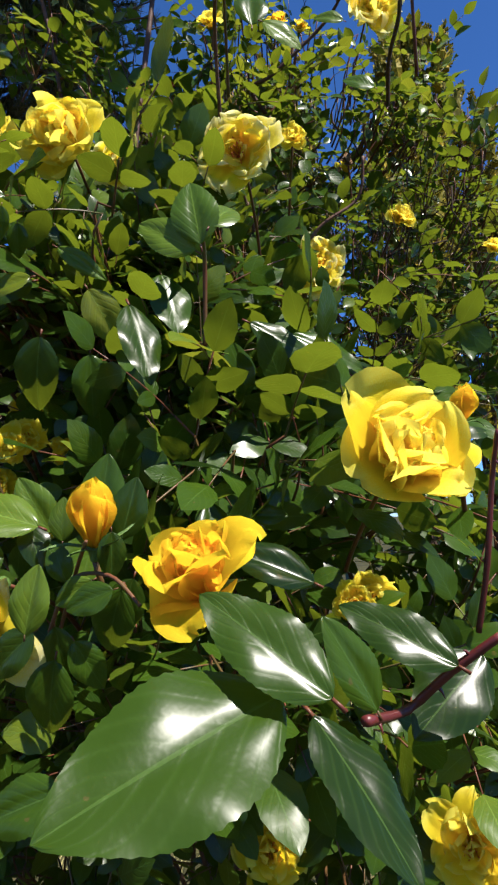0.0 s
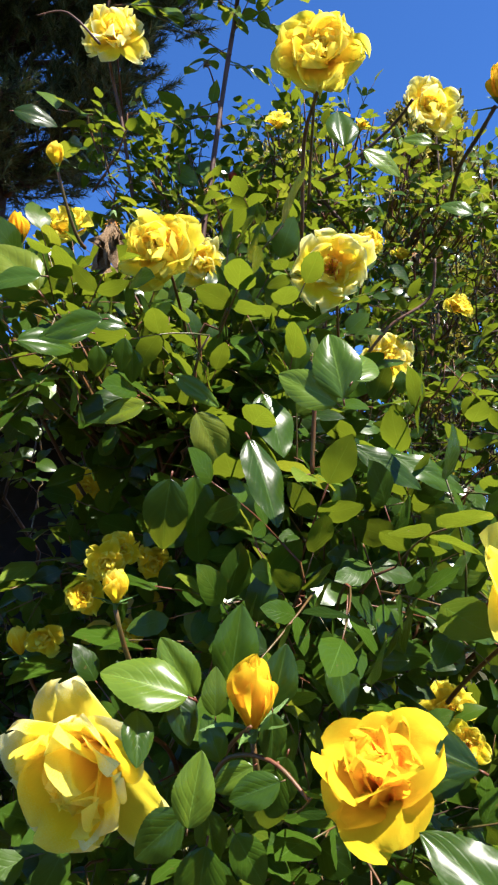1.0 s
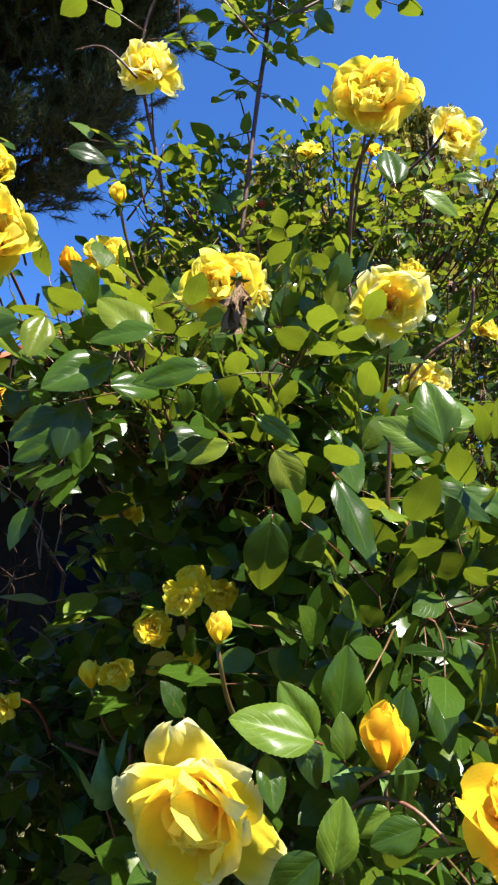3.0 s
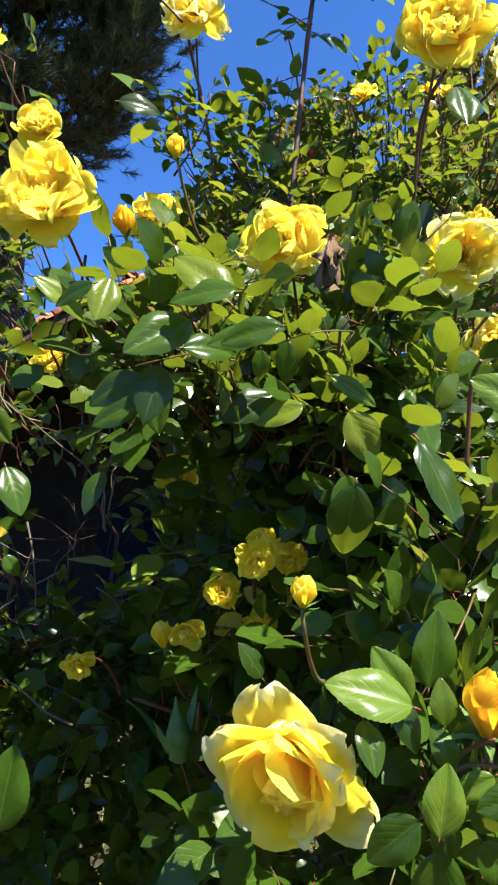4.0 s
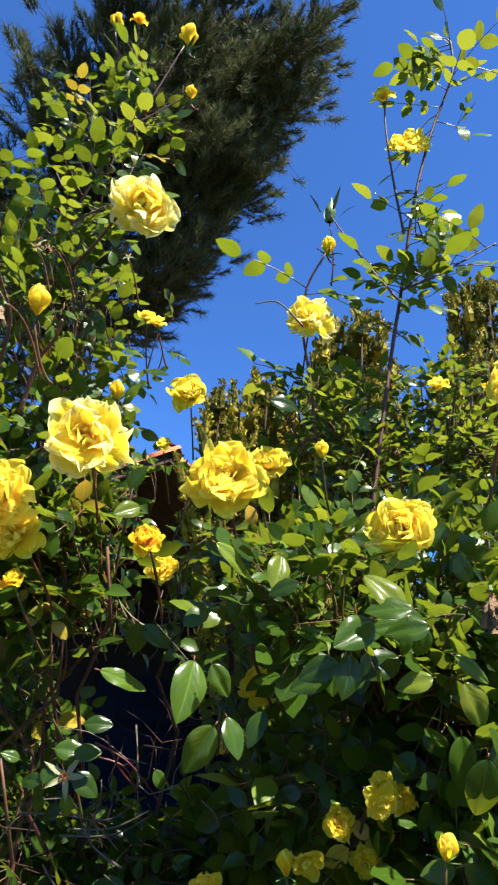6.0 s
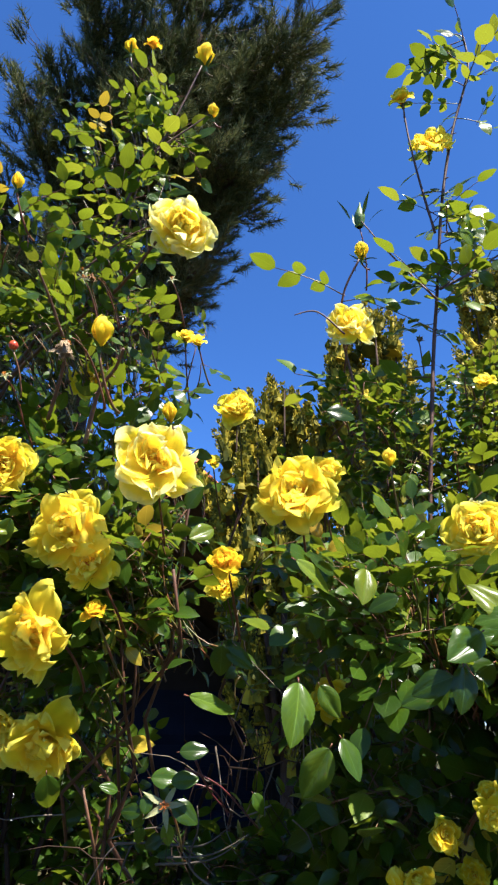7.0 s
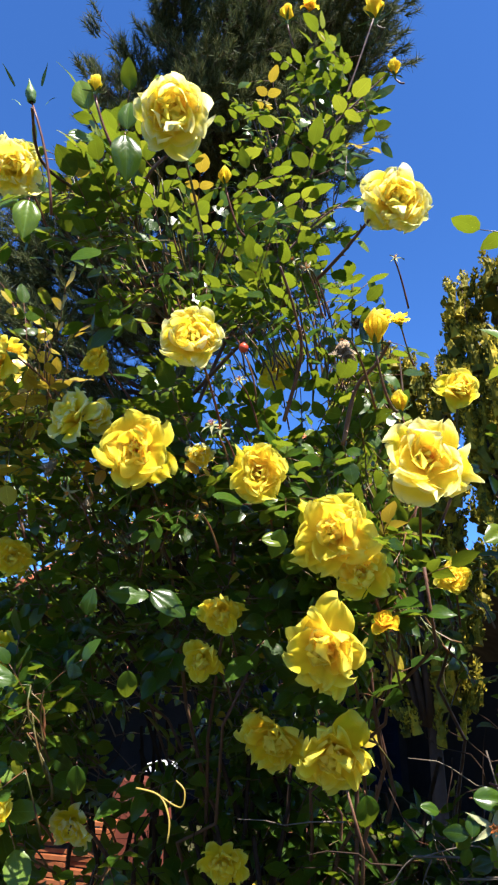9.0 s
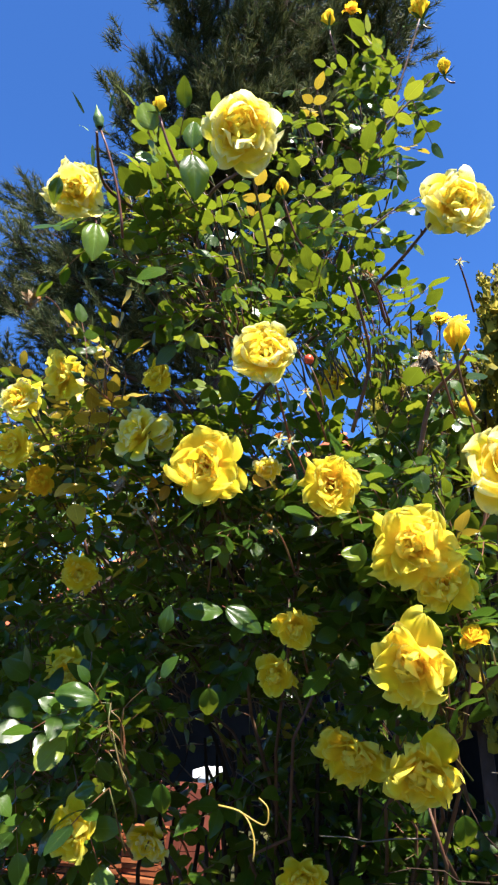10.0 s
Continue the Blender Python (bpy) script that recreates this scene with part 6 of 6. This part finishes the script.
# old canes that carry the bushes, from the ground up
for bush in (bush_right, bush_left):
    spots = [q for q in stems[bush.name] if q.y > 0.62 and q.z < 2.1]
    for k in range(16):
        low = spots[(k * 5) % len(spots)]
        a = np.array((grow.uniform(-0.25, 0.25), grow.uniform(-0.15, 0.2), -0.06))
        b = np.array(low - bush.location) + (0, 0.06, -0.02)
        sh = Shape()
        sweep(sh, arc(a, b, (grow.normal(0, 0.1), 0.3 + grow.normal(0, 0.06), 0.1), 16, 0.02, grow), 0.007, 0.0025, 7, 0, 0.1, grow)
        part("cane", sh.mesh("cane", CANE), bush, "old brown cane with prickles")
# thick canes low in the bush, their shade painted by the darker brown
for k in range(46):
    clump = k < 30
    a = np.array(((-0.16 if clump else 0.06) + grow.normal(0, 0.09), 0.2 + grow.uniform(-0.08, 0.1), -0.06))
    b = np.array((a[0] + grow.normal(0.02, 0.15), grow.uniform(0.0, 0.22), grow.uniform(1.46, 1.66)))
    sh = Shape()
    sweep(sh, arc(a, b, (grow.normal(0, 0.07), 0.06 + grow.normal(0, 0.05), 0), 14, 0.012, grow), grow.uniform(0.007, 0.014), 0.004, 7, 0, 0.12, grow)
    part("cane", sh.mesh("cane", SHADED_CANE), bush_left, "thick old brown cane, coloured darker for shade")

foliage(bush_right, 0.064, 0.940, 2.211, 0.26, 0.14, 0.15, 330, 0.95, 0.03, 0.66)
foliage(bush_right, -0.211, 0.916, 2.192, 0.14, 0.12, 0.10, 70, 0.80, 0.05, 0.70)
foliage(bush_right, -0.014, 0.745, 1.845, 0.21, 0.14, 0.11, 175, 0.30, 0.03, 0.82)
foliage(bush_right, -0.249, 0.661, 1.816, 0.14, 0.12, 0.08, 108, 0.25, 0.03, 0.82)
foliage(bush_right, -0.089, 0.613, 1.678, 0.25, 0.12, 0.09, 150, 0.15, 0.03, 0.82)
foliage(bush_right, -0.088, 0.564, 1.557, 0.22, 0.12, 0.07, 125, 0.08, 0.03, 0.82)
foliage(bush_right, -0.089, 0.556, 1.433, 0.22, 0.14, 0.11, 189, 0.10, 0.03, 0.82)
foliage(bush_right, 0.258, 1.026, 1.951, 0.28, 0.16, 0.28, 330, 0.30, 0.03, 0.80)
foliage(bush_right, 0.069, 0.607, 1.353, 0.23, 0.14, 0.19, 175, 0.10, 0.03, 0.82)
foliage(bush_right, -0.185, 0.539, 1.782, 0.15, 0.12, 0.10, 121, 0.15, 0.03, 0.82)
foliage(bush_right, -0.212, 0.664, 1.641, 0.21, 0.14, 0.14, 162, 0.10, 0.03, 0.82)
foliage(bush_right, -0.101, 0.904, 2.180, 0.20, 0.12, 0.08, 100, 0.80, 0.03, 0.70)
foliage(bush_right, -0.105, 0.857, 2.133, 0.18, 0.12, 0.11, 94, 0.70, 0.03, 0.85)
foliage(bush_right, -0.190, 0.752, 1.840, 0.19, 0.12, 0.13, 121, 0.15, 0.03, 1.00)
foliage(bush_right, -0.184, 0.759, 1.621, 0.18, 0.14, 0.18, 162, 0.10, 0.03, 1.00)
foliage(bush_right, -0.076, 0.730, 2.719, 0.09, 0.04, 0.18, 8, 0.80, 0.02, 0.70)
foliage(bush_right, -0.311, 0.773, 2.219, 0.04, 0.04, 0.15, 13, 0.50, 0.02, 0.75)
foliage(bush_left, -0.780, 0.692, 2.668, 0.11, 0.10, 0.24, 55, 0.35, 0.06, 0.80)
foliage(bush_left, -0.716, 0.668, 2.240, 0.19, 0.12, 0.11, 94, 0.30, 0.03, 1.00)
foliage(bush_left, -0.619, 0.657, 1.982, 0.19, 0.12, 0.09, 94, 0.20, 0.03, 1.00)
foliage(bush_left, -0.602, 0.765, 1.830, 0.21, 0.12, 0.10, 94, 0.08, 0.03, 1.00)
foliage(bush_left, -0.579, 0.765, 1.866, 0.13, 0.12, 0.07, 60, 0.15, 0.03, 1.00)
foliage(bush_left, -0.828, 0.669, 2.132, 0.21, 0.12, 0.10, 94, 0.35, 0.03, 1.00)
foliage(bush_left, -0.917, 0.474, 2.338, 0.14, 0.10, 0.10, 85, 0.35, 0.06, 1.00)
foliage(bush_left, -1.019, 0.407, 2.412, 0.14, 0.04, 0.06, 32, 0.50, 0.06, 1.00)
foliage(bush_left, -0.740, 0.648, 2.211, 0.17, 0.12, 0.08, 74, 0.30, 0.03, 1.00)
foliage(bush_left, -1.222, 0.716, 2.040, 0.26, 0.12, 0.13, 148, 0.10, 0.12, 1.00)
foliage(bush_left, -1.062, 0.823, 1.893, 0.33, 0.12, 0.14, 162, 0.05, 0.03, 1.00)
foliage(bush_left, -1.199, 0.827, 1.661, 0.25, 0.12, 0.13, 121, 0.05, 0.03, 1.00)
foliage(bush_left, -0.720, 0.785, 1.860, 0.16, 0.10, 0.13, 94, 0.10, 0.03, 1.00)
foliage(bush_left, -0.664, 0.791, 1.657, 0.09, 0.10, 0.15, 67, 0.05, 0.03, 1.00)
foliage(bush_left, -1.243, 0.662, 1.646, 0.09, 0.08, 0.10, 54, 0.30, 0.03, 1.00)
foliage(bush_left, -1.372, 0.656, 2.170, 0.14, 0.10, 0.13, 90, 0.30, 0.45, 1.00)
foliage(bush_left, -0.705, 0.651, 2.669, 0.08, 0.06, 0.21, 26, 0.50, 0.06, 0.75)
foliage(bush_right, -0.095, 1.035, 1.782, 0.50, 0.20, 0.50, 226, 0.05, 0.03, 1.00)
foliage(bush_right, -0.194, 0.976, 1.724, 0.33, 0.20, 0.35, 141, 0.05, 0.03, 1.00)
foliage(bush_left, -1.177, 1.004, 1.984, 0.54, 0.20, 0.31, 270, 0.05, 0.03, 1.00)
foliage(bush_left, -0.834, 0.942, 2.305, 0.25, 0.15, 0.44, 121, 0.10, 0.03, 1.00)
foliage(bush_left, -1.117, 1.210, 1.644, 0.60, 0.15, 0.31, 182, 0.02, 0.03, 1.00)
foliage(bush_left, -0.693, 1.182, 1.672, 0.54, 0.15, 0.31, 182, 0.02, 0.03, 1.00)
foliage(bush_left, -0.503, 1.115, 1.529, 0.37, 0.15, 0.21, 140, 0.02, 0.03, 1.00)
foliage(bush_right, -0.091, 0.953, 1.389, 0.40, 0.15, 0.26, 140, 0.02, 0.03, 1.00)
foliage(bush_left, -0.475, 1.066, 1.503, 0.47, 0.15, 0.16, 105, 0.02, 0.03, 1.00)
foliage(bush_left, -0.496, 1.080, 1.256, 0.24, 0.15, 0.29, 154, 0.02, 0.03, 1.00)
foliage(bush_left, -0.540, 1.125, 1.575, 0.21, 0.15, 0.21, 84, 0.05, 0.03, 1.00)
foliage(bush_left, -1.168, 0.781, 1.477, 0.11, 0.06, 0.06, 34, 0.10, 0.03, 1.00)
foliage(bush_left, -1.252, 1.050, 1.616, 0.29, 0.12, 0.17, 84, 0.03, 0.03, 1.00)
foliage(bush_left, -0.707, 1.233, 1.559, 0.24, 0.10, 0.30, 105, 0.02, 0.03, 1.00)
foliage(bush_left, -1.749, 1.117, 1.967, 0.25, 0.15, 0.38, 170, 0.03, 0.03, 1.00)
foliage(bush_left, -1.708, 0.965, 2.338, 0.19, 0.12, 0.19, 70, 0.15, 0.20, 1.00)
foliage(bush_left, -1.727, 1.257, 1.988, 0.41, 0.10, 0.47, 220, 0.03, 0.03, 1.00)
foliage(bush_right, 0.231, 0.945, 1.169, 0.17, 0.15, 0.21, 160, 0.02, 0.03, 1.00)
foliage(bush_left, -0.505, 1.075, 1.148, 0.19, 0.12, 0.11, 84, 0.02, 0.03, 1.00)
foliage(bush_left, -0.460, 0.963, 1.402, 0.31, 0.12, 0.09, 84, 0.02, 0.03, 1.00)
foliage(bush_left, -1.102, 1.020, 2.009, 0.15, 0.08, 0.15, 110, 0.03, 0.03, 1.00)
foliage(bush_left, -1.267, 0.563, 2.195, 0.14, 0.10, 0.12, 110, 0.20, 0.50, 1.00)
foliage(bush_left, -0.983, 0.624, 2.064, 0.23, 0.08, 0.05, 60, 0.40, 0.06, 0.85)
foliage(bush_left, -0.682, 1.022, 1.469, 0.19, 0.10, 0.08, 62, 0.02, 0.03, 1.00)
foliage(bush_left, -1.064, 1.077, 1.665, 0.18, 0.10, 0.25, 84, 0.02, 0.03, 1.00)
foliage(bush_right, -0.300, 0.845, 1.083, 0.11, 0.10, 0.06, 60, 0.02, 0.03, 1.00)
foliage(bush_left, -1.682, 0.904, 2.065, 0.13, 0.10, 0.35, 150, 0.02, 0.10, 1.00)
foliage(bush_left, -1.631, 0.957, 1.718, 0.16, 0.12, 0.30, 154, 0.02, 0.03, 1.00)
foliage(bush_left, -1.438, 0.815, 1.466, 0.11, 0.10, 0.08, 80, 0.05, 0.03, 1.00)
foliage(bush_right, 0.303, 0.921, 1.450, 0.09, 0.10, 0.12, 90, 0.10, 0.03, 1.00)
foliage(bush_right, 0.278, 0.885, 1.226, 0.08, 0.10, 0.13, 80, 0.05, 0.03, 1.00)
foliage(bush_left, -0.500, 0.725, 1.884, 0.07, 0.08, 0.08, 60, 0.20, 0.03, 0.85)
foliage(bush_left, -0.451, 0.670, 1.776, 0.07, 0.08, 0.05, 40, 0.15, 0.03, 0.85)
foliage(bush_left, -1.020, 0.603, 1.988, 0.17, 0.08, 0.06, 50, 0.30, 0.10, 0.85)
foliage(bush_right, 0.32, 1.22, 2.08, 0.26, 0.10, 0.16, 150, 0.15, 0.03, 0.75)
foliage(bush_right, 0.38, 1.26, 1.86, 0.30, 0.10, 0.16, 150, 0.05, 0.03, 0.80)
foliage(bush_left, -0.992, 0.884, 1.553, 0.05, 0.06, 0.06, 26, 0.02, 0.03, 1.00)
foliage(bush_left, -1.086, 0.523, 1.649, 0.05, 0.05, 0.08, 26, 0.60, 0.03, 0.85)
foliage(bush_left, -1.102, 0.554, 1.564, 0.04, 0.05, 0.06, 14, 0.60, 0.03, 0.85)
foliage(bush_left, -1.428, 0.935, 2.021, 0.14, 0.08, 0.09, 60, 0.05, 0.03, 1.00)
foliage(bush_left, -0.665, 1.003, 2.077, 0.13, 0.07, 0.05, 60, 0.10, 0.03, 0.90)
# the lower skirts of the bushes
foliage(bush_left, -0.75, 1.22, 1.25, 0.55, 0.1, 0.26, 330, 0.02)
foliage(bush_left, -1.25, 1.25, 1.15, 0.3, 0.1, 0.2, 120, 0.02)
foliage(bush_right, 0.15, 0.85, 1.15, 0.55, 0.25, 0.3, 160, 0.1)
foliage(bush_right, 0.15, 0.95, 0.65, 0.5, 0.3, 0.35, 180, 0.05)
foliage(bush_right, 0.0, 1.15, 0.95, 0.9, 0.12, 0.5, 320, 0.02)
foliage(bush_right, 0.55, 1.0, 1.6, 0.2, 0.2, 0.5, 70, 0.2)
foliage(bush_left, -1.15, 0.95, 1.2, 0.5, 0.2, 0.22, 62, 0.05)
foliage(bush_left, -1.0, 1.0, 0.7, 0.5, 0.25, 0.35, 140, 0.05)
foliage(bush_left, -1.2, 1.2, 1.0, 0.7, 0.1, 0.4, 154, 0.02)
tangle(bush_left, -0.85, 0.92, 1.48, 0.5, 0.12, 0.14, 50, SHADED_CANE)
tangle(bush_left, -0.75, 0.78, 1.52, 0.4, 0.12, 0.14, 7, BARK)
tangle(bush_right, -0.25, 0.85, 1.50, 0.35, 0.14, 0.22, 50, SHADED_CANE)
tangle(bush_right, -0.40, 0.72, 1.52, 0.2, 0.10, 0.12, 6, BARK)
tangle(bush_right, 0.10, 0.9, 1.75, 0.35, 0.14, 0.3, 110, DRY)
tangle(bush_right, 0.32, 1.05, 1.95, 0.28, 0.12, 0.22, 110, DRY)

# leaves: those that hang foremost are single leaves, the rest one mass
for bush in (bush_right, bush_left):
    here = np.array(bush.location)
    leaves = sorted(placed[bush.name], key=lambda q: q[0][1] - 0.12 * q[0][2])
    mass = Shape()
    for k, (p, m, s, tone, kind) in enumerate(leaves):
        if k < 280:
            mm = Matrix([list(r) for r in m]).to_4x4() @ Matrix.Scale(float(s), 4)
            mm.translation = Vector(p - here)
            ob = part("leaf", LEAF_MESHES[kind], bush, "", mm)
            if tone:
                paint(ob, LEAF_YOUNG if tone == 2 else LEAF_OLD)
        else:
            src = (FINE_SHAPES if k < 900 else LEAF_SHAPES)[kind]
            v = np.concatenate(src.v) @ (m * s).T + (p - here)
            mass.v.append(v)
            mass.f += [tuple(i + mass.n for i in f) for f in src.f]
            mass.t += src.t
            mass.m += [q if q else tone for q in src.m]
            mass.n += len(v)
    tagged(part("foliage", mass.mesh("foliage", LEAF, STEM, LEAF_YOUNG, LEAF_OLD), bush, "dense glossy dark green rose leaves"), kind="stuff")
    tagged(part("twig_mass", twigs[bush.name].mesh("twigs", STEM), bush, "thin green and red twigs"), kind="stuff")
